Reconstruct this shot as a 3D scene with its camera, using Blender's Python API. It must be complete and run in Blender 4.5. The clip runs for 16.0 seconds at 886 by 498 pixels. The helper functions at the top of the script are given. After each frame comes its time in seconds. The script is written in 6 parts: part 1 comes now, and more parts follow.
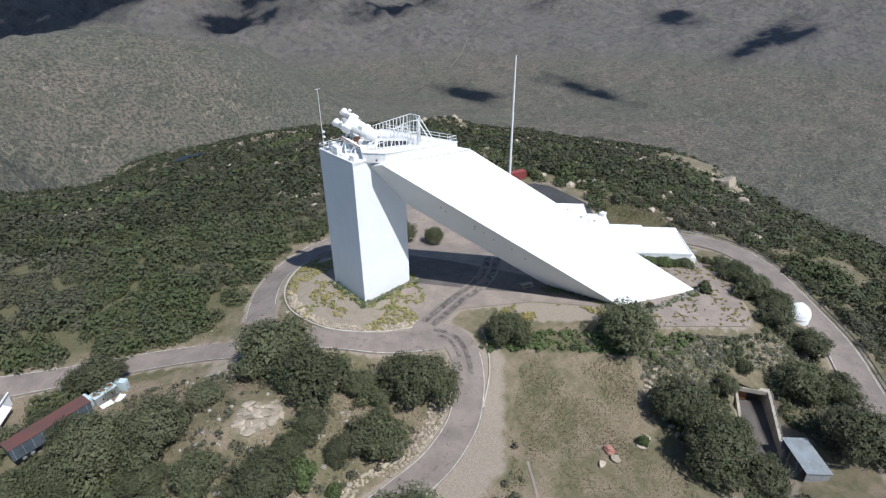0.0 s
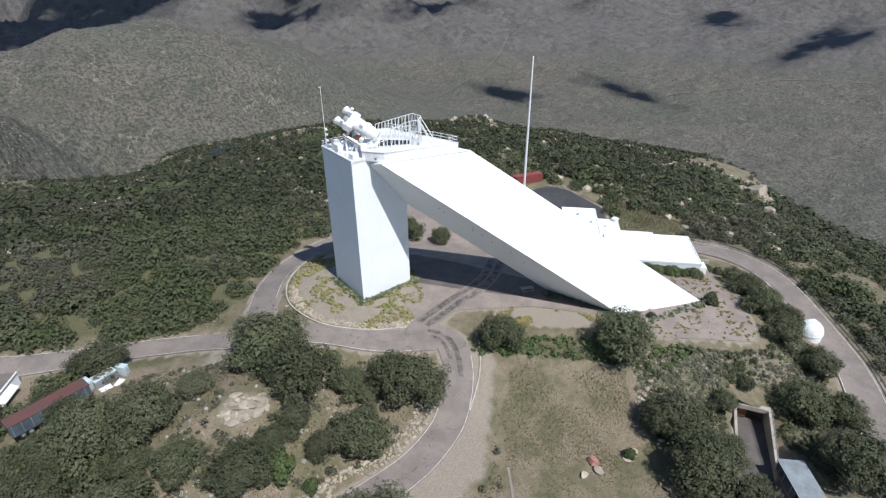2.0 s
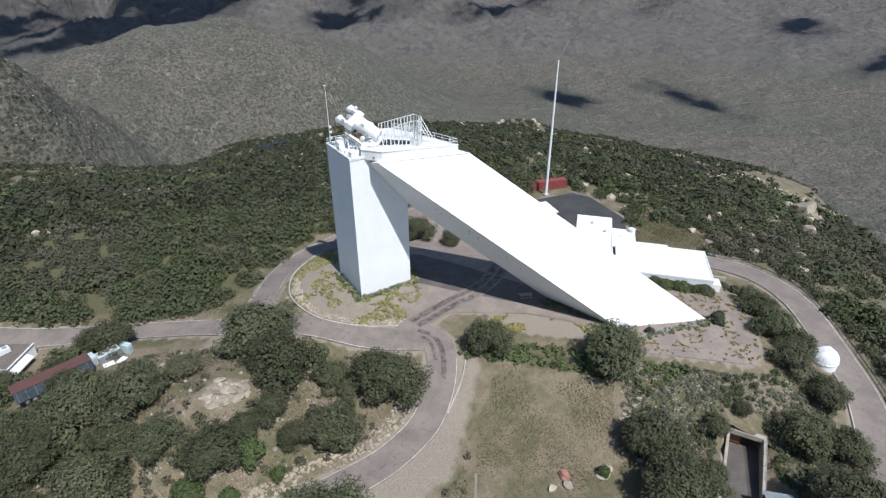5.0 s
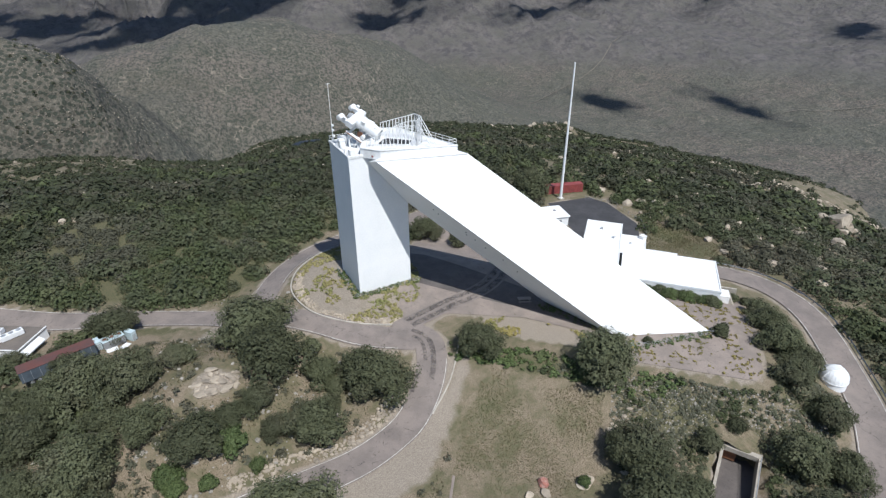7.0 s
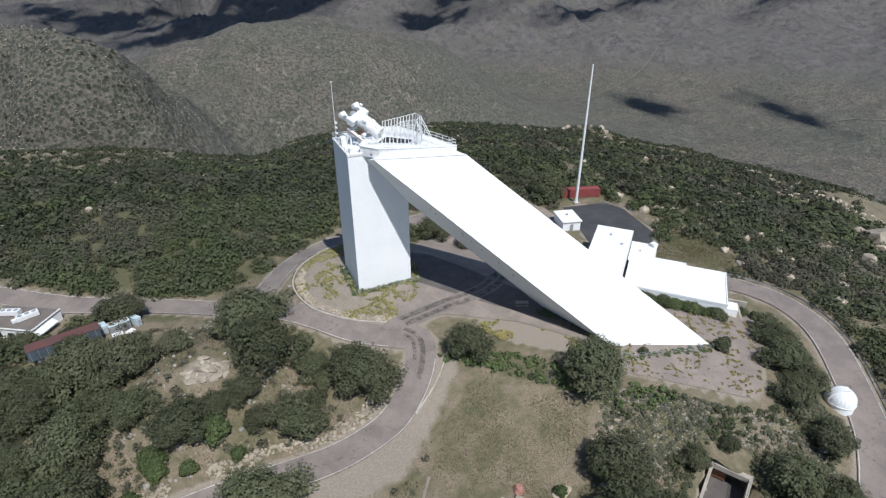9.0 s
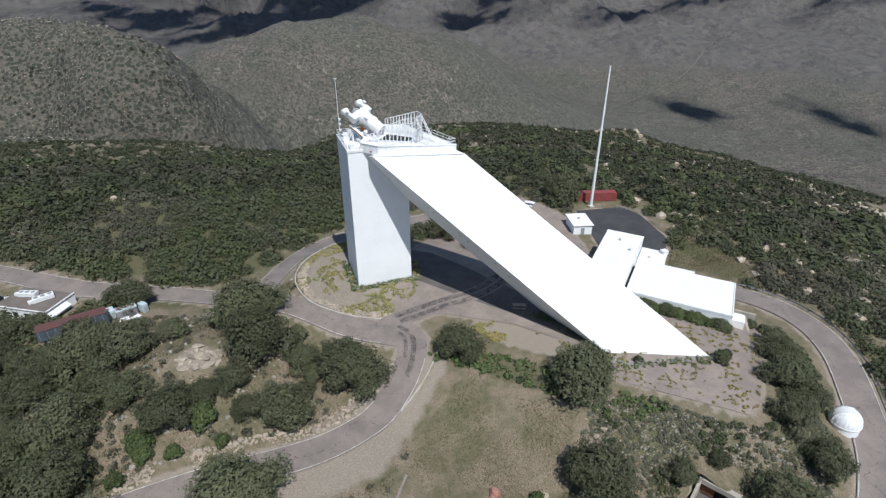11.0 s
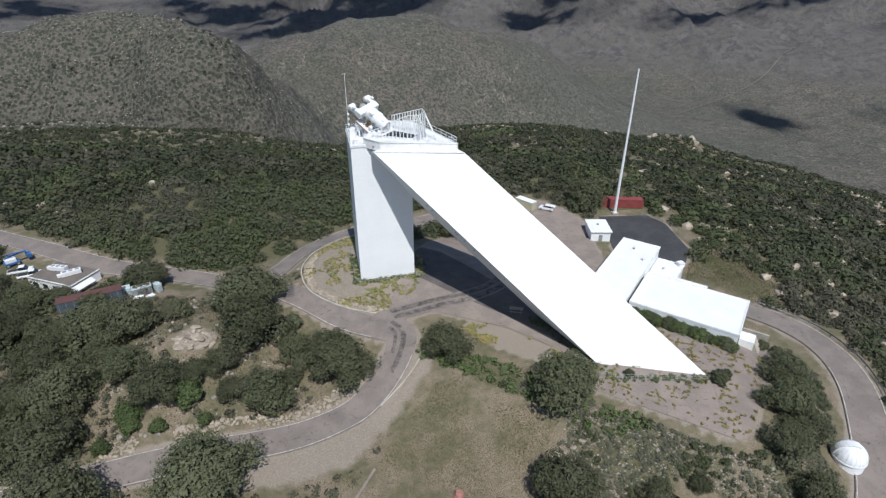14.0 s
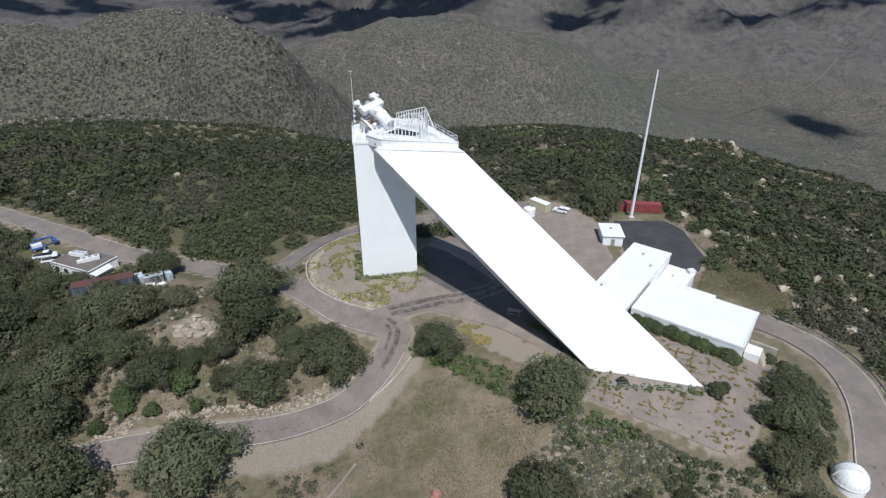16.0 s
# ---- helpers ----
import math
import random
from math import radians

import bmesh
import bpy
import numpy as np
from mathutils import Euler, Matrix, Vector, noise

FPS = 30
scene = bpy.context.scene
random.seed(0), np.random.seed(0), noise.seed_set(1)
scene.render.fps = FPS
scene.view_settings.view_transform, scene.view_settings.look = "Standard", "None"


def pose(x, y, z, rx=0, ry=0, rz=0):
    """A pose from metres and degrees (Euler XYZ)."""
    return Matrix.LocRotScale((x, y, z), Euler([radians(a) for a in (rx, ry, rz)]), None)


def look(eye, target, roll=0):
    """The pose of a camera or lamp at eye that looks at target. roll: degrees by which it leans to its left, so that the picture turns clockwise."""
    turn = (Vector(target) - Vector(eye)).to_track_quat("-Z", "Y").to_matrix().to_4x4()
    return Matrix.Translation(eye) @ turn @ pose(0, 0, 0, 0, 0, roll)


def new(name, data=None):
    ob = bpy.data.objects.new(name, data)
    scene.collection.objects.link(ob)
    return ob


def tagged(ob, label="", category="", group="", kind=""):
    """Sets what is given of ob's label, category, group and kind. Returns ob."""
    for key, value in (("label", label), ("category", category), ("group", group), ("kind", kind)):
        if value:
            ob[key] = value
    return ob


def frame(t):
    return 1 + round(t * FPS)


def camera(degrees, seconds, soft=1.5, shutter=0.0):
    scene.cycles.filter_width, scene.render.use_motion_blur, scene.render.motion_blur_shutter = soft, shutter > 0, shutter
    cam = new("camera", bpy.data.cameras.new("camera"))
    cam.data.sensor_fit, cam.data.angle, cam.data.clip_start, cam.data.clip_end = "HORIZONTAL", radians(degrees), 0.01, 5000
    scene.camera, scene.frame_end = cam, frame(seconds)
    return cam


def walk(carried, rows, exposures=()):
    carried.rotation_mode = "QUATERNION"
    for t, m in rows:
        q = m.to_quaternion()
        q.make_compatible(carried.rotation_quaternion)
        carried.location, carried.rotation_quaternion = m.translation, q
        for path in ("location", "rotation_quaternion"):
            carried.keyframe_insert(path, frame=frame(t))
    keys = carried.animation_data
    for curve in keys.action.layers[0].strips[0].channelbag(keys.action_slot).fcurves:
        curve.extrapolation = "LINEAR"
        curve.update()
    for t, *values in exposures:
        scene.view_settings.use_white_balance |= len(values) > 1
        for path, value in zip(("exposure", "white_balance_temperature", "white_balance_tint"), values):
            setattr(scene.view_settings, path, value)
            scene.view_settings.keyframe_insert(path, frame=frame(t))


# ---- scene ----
cam = camera(77.9, 16.0, soft=1.3)
PATH = [
    (0, (-51.696, -82.085, 65.836), (-50.527, -80.786, 64.865), -0.5),
    (0.5, (-50.283, -82.967, 65.901), (-49.135, -81.65, 64.927), -0.4),
    (1, (-48.881, -83.962, 65.955), (-47.756, -82.626, 64.98), -0.4),
    (1.5, (-47.529, -85.067, 65.991), (-46.427, -83.712, 65.016), -0.3),
    (2, (-46.119, -86.208, 66.031), (-45.042, -84.834, 65.056), -0.3),
    (2.5, (-44.657, -87.341, 66.061), (-43.604, -85.947, 65.088), -0.3),
    (3, (-43.183, -88.461, 66.096), (-42.155, -87.048, 65.124), -0.3),
    (3.5, (-41.743, -89.559, 66.109), (-40.74, -88.128, 65.137), -0.4),
    (4, (-40.239, -90.58, 66.076), (-39.261, -89.131, 65.105), -0.3),
    (6.5, (-32.431, -95.342, 65.622), (-31.582, -93.809, 64.658), -0.2),
    (7, (-30.711, -96.201, 65.575), (-29.89, -94.652, 64.612), -0.2),
    (7.5, (-28.938, -97.061, 65.541), (-28.145, -95.497, 64.579), -0.1),
    (8, (-27.162, -97.909, 65.503), (-26.399, -96.33, 64.542), -0.1),
    (8.5, (-25.367, -98.706, 65.485), (-24.635, -97.113, 64.523), -0.1),
    (9, (-23.547, -99.43, 65.457), (-22.844, -97.823, 64.495), -0.1),
    (11.5, (-14.917, -102.561, 65.064), (-14.36, -100.899, 64.102), 0.1),
    (12, (-13.132, -103.098, 65.056), (-12.606, -101.426, 64.092), 0.2),
    (12.5, (-11.325, -103.547, 65.045), (-10.831, -101.867, 64.08), 0.1),
    (13, (-9.567, -104.007, 65.006), (-9.103, -102.319, 64.041), 0.1),
    (13.5, (-7.846, -104.45, 64.955), (-7.412, -102.753, 63.989), 0.1),
    (14, (-6.186, -104.876, 64.886), (-5.782, -103.171, 63.922), 0.2),
    (14.5, (-4.493, -105.241, 64.801), (-4.119, -103.529, 63.837), 0.1),
    (15, (-2.764, -105.569, 64.723), (-2.421, -103.851, 63.76), 0.1),
    (15.5, (-0.949, -105.831, 64.654), (-0.637, -104.106, 63.69), 0.2),
    (16, (0.93, -106.095, 64.62), (1.208, -104.366, 63.655), 0.1),
]
walk(cam, [(t, look(eye, target, roll)) for t, eye, target, roll in PATH],
     [(0, 0.21, 6130, 9), (5, 0.15, 6130, 9), (16, -0.10, 6130, 9)])

# ---- sky, sun and exposure ----
SUN_AZ, SUN_EL = -88.8, 56.5            # direction towards the sun, degrees in plan and above the horizon
world = bpy.data.worlds.new("sky")
scene.world = world
world.use_nodes = True
wn, wl = world.node_tree.nodes, world.node_tree.links
sky = wn.new("ShaderNodeTexSky")
sky.sky_type, sky.sun_disc = "NISHITA", False
sky.sun_elevation, sky.sun_rotation = radians(SUN_EL), radians(90 - SUN_AZ)
sky.altitude = 2000
wl.new(sky.outputs[0], wn["Background"].inputs[0])
wn["Background"].inputs[1].default_value = 0.11
sun = new("sun", bpy.data.lights.new("sun", "SUN"))
sun.data.energy, sun.data.angle, sun.data.color = 4.7, radians(0.53), (1.0, 0.975, 0.935)
sdir = Vector((math.cos(radians(SUN_EL)) * math.cos(radians(SUN_AZ)), math.cos(radians(SUN_EL)) * math.sin(radians(SUN_AZ)), math.sin(radians(SUN_EL))))
sun.matrix_world = look(sdir * 300, (0, 0, 0))


# ---- the lie of the land ----
def smooth(a, b, v):
    s = np.clip((v - a) / (b - a), 0, 1)
    return s * s * (3 - 2 * s)


def hash2(i, j, seed):
    h = np.sin(i * 127.1 + j * 311.7 + seed * 74.7) * 43758.5453
    return h - np.floor(h)


def vnoise(x, y, size, seed=0):
    """Smooth noise in -1..1 with features of the given size in metres."""
    x, y = np.asarray(x, float) / size, np.asarray(y, float) / size
    i, j = np.floor(x), np.floor(y)
    fx, fy = x - i, y - j
    fx, fy = fx * fx * (3 - 2 * fx), fy * fy * (3 - 2 * fy)
    a, b = hash2(i, j, seed), hash2(i + 1, j, seed)
    c, d = hash2(i, j + 1, seed), hash2(i + 1, j + 1, seed)
    return 2 * ((a * (1 - fx) + b * fx) * (1 - fy) + (c * (1 - fx) + d * fx) * fy) - 1


def fractal(x, y, size, seed=0, octaves=4):
    return sum(vnoise(x, y, size / 2 ** k, seed + k) * 0.5 ** k for k in range(octaves))


def ridged(x, y, size, seed=0, octaves=4):
    return sum((1 - 2 * np.abs(vnoise(x, y, size / 2 ** k, seed + k))) * 0.5 ** k for k in range(octaves))


def bump(x, y, cx, cy, rx, ry, turn=0.0):
    c, s = math.cos(radians(turn)), math.sin(radians(turn))
    u, v = ((x - cx) * c + (y - cy) * s) / rx, ((y - cy) * c - (x - cx) * s) / ry
    return np.exp(-(u * u + v * v))


def segdist(x, y, ax, ay, bx, by):
    dx, dy = bx - ax, by - ay
    s = np.clip(((x - ax) * dx + (y - ay) * dy) / (dx * dx + dy * dy + 1e-9), 0, 1)
    return np.hypot(x - ax - s * dx, y - ay - s * dy)


def around(ang, *pairs):
    """A value that changes with the compass angle, smooth between the given (degrees, value) pairs."""
    deg, val = [p[0] for p in pairs], [p[1] for p in pairs]
    return np.interp(np.degrees(ang) % 360, deg, val, period=360)


def land(x, y):
    """Height of the ground at x, y."""
    x, y = np.asarray(x, float), np.asarray(y, float)
    d = segdist(x, y, 4, 2, 47, -45)
    out = (x - 44) * -0.593 + (y + 51) * -0.805          # metres beyond the south-west edge of the pad
    mound = (1 - smooth(14, 33, d)) * (1 - smooth(1.5, 14, out) * smooth(16, 30, x))
    # the summit is a little higher round the telescope, and the slope under the pad is steep
    summit = -4.6 + 4.6 * mound - 3.0 * bump(x, y, 46, -72, 26, 13, -30) - 1.6 * bump(x, y, 72, -62, 14, 12) - 2.4 * bump(x, y, 29, -76, 9, 9) - 1.2 * bump(x, y, 84, 10, 26, 40) + 1.8 * bump(x, y, -54, 6, 13, 8) - 1.7 * bump(x, y, -70, 24, 13, 11) + 7.2 * bump(x, y, -33, -14, 15.5, 15)
    cx, cy = 10, -14
    ang = np.arctan2(y - cy, x - cx)
    r = np.hypot(x - cx, y - cy)
    edge = around(ang, (0, 92), (45, 92), (90, 60), (115, 80), (140, 165), (180, 110), (225, 130), (270, 100), (315, 92))
    fall = np.maximum(r - edge, 0)
    steep = around(ang, (0, 0.42), (15, 0.325), (30, 0.298), (60, 0.252), (90, 0.275), (115, 0.2), (140, 0.15), (180, 0.25), (270, 0.35), (330, 0.46))
    brk = around(ang, (5, 170), (16, 400), (60, 560), (80, 470), (95, 380), (115, 700), (180, 400), (300, 120), (340, 120))
    slope = steep * (fall - 22 * (1 - np.exp(-fall / 22))) + 0.45 * np.maximum(fall - brk, 0)
    near = summit - slope
    rough = smooth(85, 260, r)
    near = near + rough * (6 * fractal(x, y, 150, 3) + 1.6 * fractal(x, y, 30, 9, 3)) + 0.05 * fractal(x, y, 9, 5, 2)
    # valley floor, far hills and mountains
    dist = np.hypot(x + 25, y + 95)
    az = np.arctan2(y + 95, x + 25)
    valley = -600 + 255 * smooth(2200, 4800, dist) + 190 * smooth(4100, 4900, dist) + 10 * fractal(x, y, 1100, 21, 3)
    hill = 535 * bump(x, y, -351, 1137, 465, 300, -13) + 102 * bump(x, y, -661, 1114, 120, 118, 17) + 127 * bump(x, y, -177, 963, 137, 112, 22) + 330 * bump(x, y, -930, 1100, 240, 240, 0)
    hill = hill * (1 + 0.035 * ridged(x, y, 170, 32, 4)) + 9 * fractal(x, y, 90, 31, 3)
    brown = 414 * bump(x, y, 453, 1749, 647, 384, 2) + 238 * bump(x, y, -207, 1667, 294, 477, 57) + 147 * bump(x, y, 787, 2074, 324, 183, -32) + 116 * bump(x, y, 342, 2005, 179, 268, -37)
    brown = brown * (1 + 0.05 * ridged(x, y, 330, 33, 5))
    near = near + 11 * bump(x, y, 325, 338, 62, 30, 20)
    wall = around(az, (30, 0.1), (38, 0.3), (46, 0.42), (53, 0.62), (60, 0.95), (80, 1.0), (92, 0.75), (99, 0.35), (108, 0.1), (180, 0.0), (330, 0.1))
    far = 520 * smooth(2750, 4300, dist) * wall * (0.55 + 0.40 * ridged(x, y, 620, 41, 6))
    back = np.maximum(valley + hill * smooth(250, 600, dist), valley + brown + np.maximum(far, 0)) + 150 * bump(x, y, -50, 1320, 135, 105, 25)
    k = 12.0
    m = np.maximum(near, back)
    z = m + k * np.log(np.exp((near - m) / k) + np.exp((back - m) / k))
    # the cutting in front of the tunnel, and its level bed
    a = (x - 41.2) * -0.86 + (y + 64) * -0.51
    c = (x - 41.2) * 0.51 - (y + 64) * 0.86
    cut = (1 - smooth(2.7, 3.5, np.abs(c))) * smooth(-3.4, -1.9, a) * (1 - smooth(18, 30, a))
    return z * (1 - cut) + cut * np.minimum(z, -11.3 + 0.12 * a)


# ---- materials ----
def material(name, rough=0.8, metal=0.0):
    m = bpy.data.materials.new(name)
    m.use_nodes = True
    b = m.node_tree.nodes["Principled BSDF"]
    b.inputs["Roughness"].default_value, b.inputs["Metallic"].default_value = rough, metal
    return m, m.node_tree.nodes, m.node_tree.links, b


def ramp_of(n, stops):
    r = n.new("ShaderNodeValToRGB")
    while len(r.color_ramp.elements) < len(stops):
        r.color_ramp.elements.new(0.5)
    for e, (p, c) in zip(r.color_ramp.elements, stops):
        e.position, e.color = p, (*c, 1)
    return r


def noise_of(n, l, coord, scale, detail=6, rough=0.6):
    t = n.new("ShaderNodeTexNoise")
    t.inputs["Scale"].default_value, t.inputs["Detail"].default_value, t.inputs["Roughness"].default_value = scale, detail, rough
    l.new(coord, t.inputs["Vector"])
    return t.outputs["Fac"]


def mix_of(n, l, fac, a, b, mode="MIX"):
    x = n.new("ShaderNodeMix")
    x.data_type, x.blend_type = "RGBA", mode
    for s, v in ((x.inputs[0], fac), (x.inputs[6], a), (x.inputs[7], b)):
        if isinstance(v, (int, float)):
            s.default_value = v
        elif isinstance(v, tuple):
            s.default_value = (*v, 1)
        else:
            l.new(v, s)
    return x.outputs[2]


def bump_of(n, l, b, height, strength=0.3, distance=0.02):
    k = n.new("ShaderNodeBump")
    k.inputs["Strength"].default_value, k.inputs["Distance"].default_value = strength, distance
    l.new(height, k.inputs["Height"])
    l.new(k.outputs[0], b.inputs["Normal"])


def step_of(n, l, value, lo, hi):
    k = n.new("ShaderNodeMapRange")
    k.interpolation_type = "SMOOTHSTEP"
    k.inputs[1].default_value, k.inputs[2].default_value = lo, hi
    l.new(value, k.inputs[0])
    return k.outputs[0]


def surface(name, col, col2, scale=1.5, fine=20, rough=0.75, metal=0.0, relief=0.2, depth=0.01, vary=0.0):
    """Two tones blended by coarse stains and fine grain, with a little relief."""
    m, n, l, b = material(name, rough, metal)
    g = n.new("ShaderNodeNewGeometry").outputs["Position"]
    big, small = noise_of(n, l, g, scale), noise_of(n, l, g, fine, 3)
    c = mix_of(n, l, step_of(n, l, big, 0.35, 0.7), col, col2)
    c = mix_of(n, l, 0.22, c, ramp_of_noise(n, l, small), "OVERLAY")
    if vary:
        o = n.new("ShaderNodeObjectInfo")
        h = n.new("ShaderNodeHueSaturation")
        k = n.new("ShaderNodeMapRange")
        k.inputs[3].default_value, k.inputs[4].default_value = 1 - vary, 1 + vary
        l.new(o.outputs["Random"], k.inputs[0])
        l.new(k.outputs[0], h.inputs["Value"])
        l.new(c, h.inputs["Color"])
        c = h.outputs[0]
    l.new(c, b.inputs["Base Color"])
    bump_of(n, l, b, small, relief, depth)
    return m


def ramp_of_noise(n, l, fac):
    r = ramp_of(n, [(0.3, (0.2, 0.2, 0.2)), (0.7, (0.8, 0.8, 0.8))])
    l.new(fac, r.inputs[0])
    return r.outputs[0]


def ground_material():
    m, n, l, b = material("hill_ground", 0.95)
    g = n.new("ShaderNodeNewGeometry").outputs["Position"]
    zone = n.new("ShaderNodeVertexColor")
    zone.layer_name = "zone"
    sep = n.new("ShaderNodeSeparateColor")
    l.new(zone.outputs["Color"], sep.inputs[0])
    bare, lush, far = sep.outputs[0], sep.outputs[1], sep.outputs[2]
    n1, n2, n3 = noise_of(n, l, g, 0.16, 8, 0.65), noise_of(n, l, g, 0.9, 8, 0.7), noise_of(n, l, g, 6.0, 4, 0.7)
    soil = mix_of(n, l, step_of(n, l, n3, 0.38, 0.66), (0.125, 0.096, 0.062), (0.33, 0.265, 0.190))
    dry = mix_of(n, l, step_of(n, l, n2, 0.35, 0.65), (0.162, 0.134, 0.082), (0.102, 0.098, 0.050))
    near = mix_of(n, l, step_of(n, l, n1, 0.42, 0.62), dry, soil)
    near = mix_of(n, l, step_of(n, l, n3, 0.55, 0.75), near, (0.07, 0.075, 0.035))
    green = mix_of(n, l, step_of(n, l, n3, 0.38, 0.64), (0.052, 0.060, 0.024), (0.156, 0.132, 0.072))
    fr = noise_of(n, l, g, 0.38, 9, 0.68)
    # a mask's edge frays with the noise
    def frayed(v, amount=0.7):
        a = n.new("ShaderNodeMath")
        a.operation = "MULTIPLY_ADD"
        a.inputs[1].default_value, a.inputs[2].default_value = amount, -amount / 2
        l.new(fr, a.inputs[0])
        s = n.new("ShaderNodeMath")
        s.operation = "ADD"
        l.new(v, s.inputs[0])
        l.new(a.outputs[0], s.inputs[1])
        return step_of(n, l, s.outputs[0], 0.35, 0.65)
    near = mix_of(n, l, frayed(lush), near, green)
    gravel = mix_of(n, l, step_of(n, l, n3, 0.35, 0.7), (0.215, 0.178, 0.138), (0.345, 0.295, 0.235))
    near = mix_of(n, l, frayed(bare), near, gravel)
    # desert valley: pale soil dotted with dark scrub, in broad drifts
    f1, f2, f3 = noise_of(n, l, g, 0.0016, 6, 0.6), noise_of(n, l, g, 0.011, 8, 0.68), noise_of(n, l, g, 0.13, 7, 0.8)
    sand = mix_of(n, l, step_of(n, l, f1, 0.38, 0.62), (0.168, 0.136, 0.112), (0.126, 0.118, 0.092))
    sand = mix_of(n, l, step_of(n, l, f2, 0.42, 0.68), sand, (0.098, 0.095, 0.071))
    sand = mix_of(n, l, step_of(n, l, f3, 0.46, 0.55), sand, (0.048, 0.052, 0.040))
    speck = noise_of(n, l, g, 0.06, 9, 0.85)
    sand = mix_of(n, l, step_of(n, l, speck, 0.56, 0.66), sand, (0.235, 0.200, 0.156))
    # pale dry washes wind through the scrub
    wash = noise_of(n, l, g, 0.0045, 5, 0.62)
    lane = n.new("ShaderNodeMath")
    lane.operation = "SUBTRACT"
    lane.inputs[1].default_value = 0.5
    l.new(wash, lane.inputs[0])
    lane2 = n.new("ShaderNodeMath")
    lane2.operation = "ABSOLUTE"
    l.new(lane.outputs[0], lane2.inputs[0])
    lane3 = n.new("ShaderNodeMath")
    lane3.operation = "MULTIPLY"
    l.new(step_of(n, l, lane2.outputs[0], 0.007, 0.001), lane3.inputs[0])
    l.new(step_of(n, l, f2, 0.44, 0.60), lane3.inputs[1])
    sand = mix_of(n, l, lane3.outputs[0], sand, (0.225, 0.19, 0.15))
    # rounded bushes dotted over pale rocky soil
    rocky = noise_of(n, l, g, 0.19, 8, 0.85)
    dots = n.new("ShaderNodeTexVoronoi")
    dots.inputs["Scale"].default_value = 0.15
    l.new(g, dots.inputs["Vector"])
    dot = n.new("ShaderNodeMath")
    dot.operation = "MULTIPLY_ADD"
    dot.inputs[1].default_value = 0.55
    l.new(rocky, dot.inputs[0])
    l.new(dots.outputs["Distance"], dot.inputs[2])
    stony = mix_of(n, l, step_of(n, l, rocky, 0.42, 0.66), (0.082, 0.076, 0.056), (0.175, 0.150, 0.118))
    scrubby = mix_of(n, l, step_of(n, l, dot.outputs[0], 0.70, 0.82), (0.038, 0.043, 0.030), stony)
    sand = mix_of(n, l, lush, sand, scrubby)
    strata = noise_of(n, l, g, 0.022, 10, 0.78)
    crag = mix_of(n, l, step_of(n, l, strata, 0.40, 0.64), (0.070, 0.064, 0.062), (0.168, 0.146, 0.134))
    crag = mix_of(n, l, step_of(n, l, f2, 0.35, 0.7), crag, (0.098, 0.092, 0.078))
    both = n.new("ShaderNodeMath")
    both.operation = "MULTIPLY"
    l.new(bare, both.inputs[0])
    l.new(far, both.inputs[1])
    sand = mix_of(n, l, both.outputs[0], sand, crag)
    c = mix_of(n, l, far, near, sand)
    l.new(c, b.inputs["Base Color"])
    # relief: pebbles close by, gullies far away
    h1 = n.new("ShaderNodeMath")
    h1.operation = "MULTIPLY"
    l.new(far, h1.inputs[0])
    l.new(noise_of(n, l, g, 0.006, 8, 0.62), h1.inputs[1])
    h2 = n.new("ShaderNodeMath")
    h2.operation = "MULTIPLY_ADD"
    h2.inputs[1].default_value = 110.0
    l.new(h1.outputs[0], h2.inputs[0])
    h3 = n.new("ShaderNodeMath")
    h3.operation = "MULTIPLY"
    h3.inputs[1].default_value = 0.12
    l.new(n3, h3.inputs[0])
    l.new(h3.outputs[0], h2.inputs[2])
    bump_of(n, l, b, h2.outputs[0], 0.7, 1.0)
    return m


def crack_of(n, l, dist, patchy):
    a = step_of(n, l, dist, 0.012, 0.002)
    k = n.new("ShaderNodeMath")
    k.operation = "MULTIPLY"
    l.new(a, k.inputs[0])
    l.new(step_of(n, l, patchy, 0.45, 0.62), k.inputs[1])
    return k.outputs[0]


def asphalt_material(name, light, dark, crack):
    m, n, l, b = material(name, 0.9)
    g = n.new("ShaderNodeNewGeometry").outputs["Position"]
    n1, n2, n3 = noise_of(n, l, g, 0.22, 7, 0.65), noise_of(n, l, g, 1.3, 7, 0.7), noise_of(n, l, g, 22, 3, 0.6)
    c = mix_of(n, l, step_of(n, l, n1, 0.36, 0.64), light, dark)
    c = mix_of(n, l, step_of(n, l, n2, 0.55, 0.72), c, tuple(0.72 * v for v in dark))
    v = n.new("ShaderNodeTexVoronoi")
    v.feature, v.inputs["Scale"].default_value = "DISTANCE_TO_EDGE", 0.16
    wv = n.new("ShaderNodeVectorMath")
    wv.operation = "ADD"
    wn_ = n.new("ShaderNodeTexNoise")
    wn_.inputs["Scale"].default_value = 0.5
    l.new(g, wn_.inputs["Vector"])
    l.new(g, wv.inputs[0])
    l.new(wn_.outputs["Color"], wv.inputs[1])
    l.new(wv.outputs[0], v.inputs["Vector"])
    c = mix_of(n, l, crack_of(n, l, v.outputs["Distance"], n2), c, crack)
    c = mix_of(n, l, 0.25, c, ramp_of_noise(n, l, n3), "OVERLAY")
    l.new(c, b.inputs["Base Color"])
    bump_of(n, l, b, n3, 0.25, 0.01)
    return m


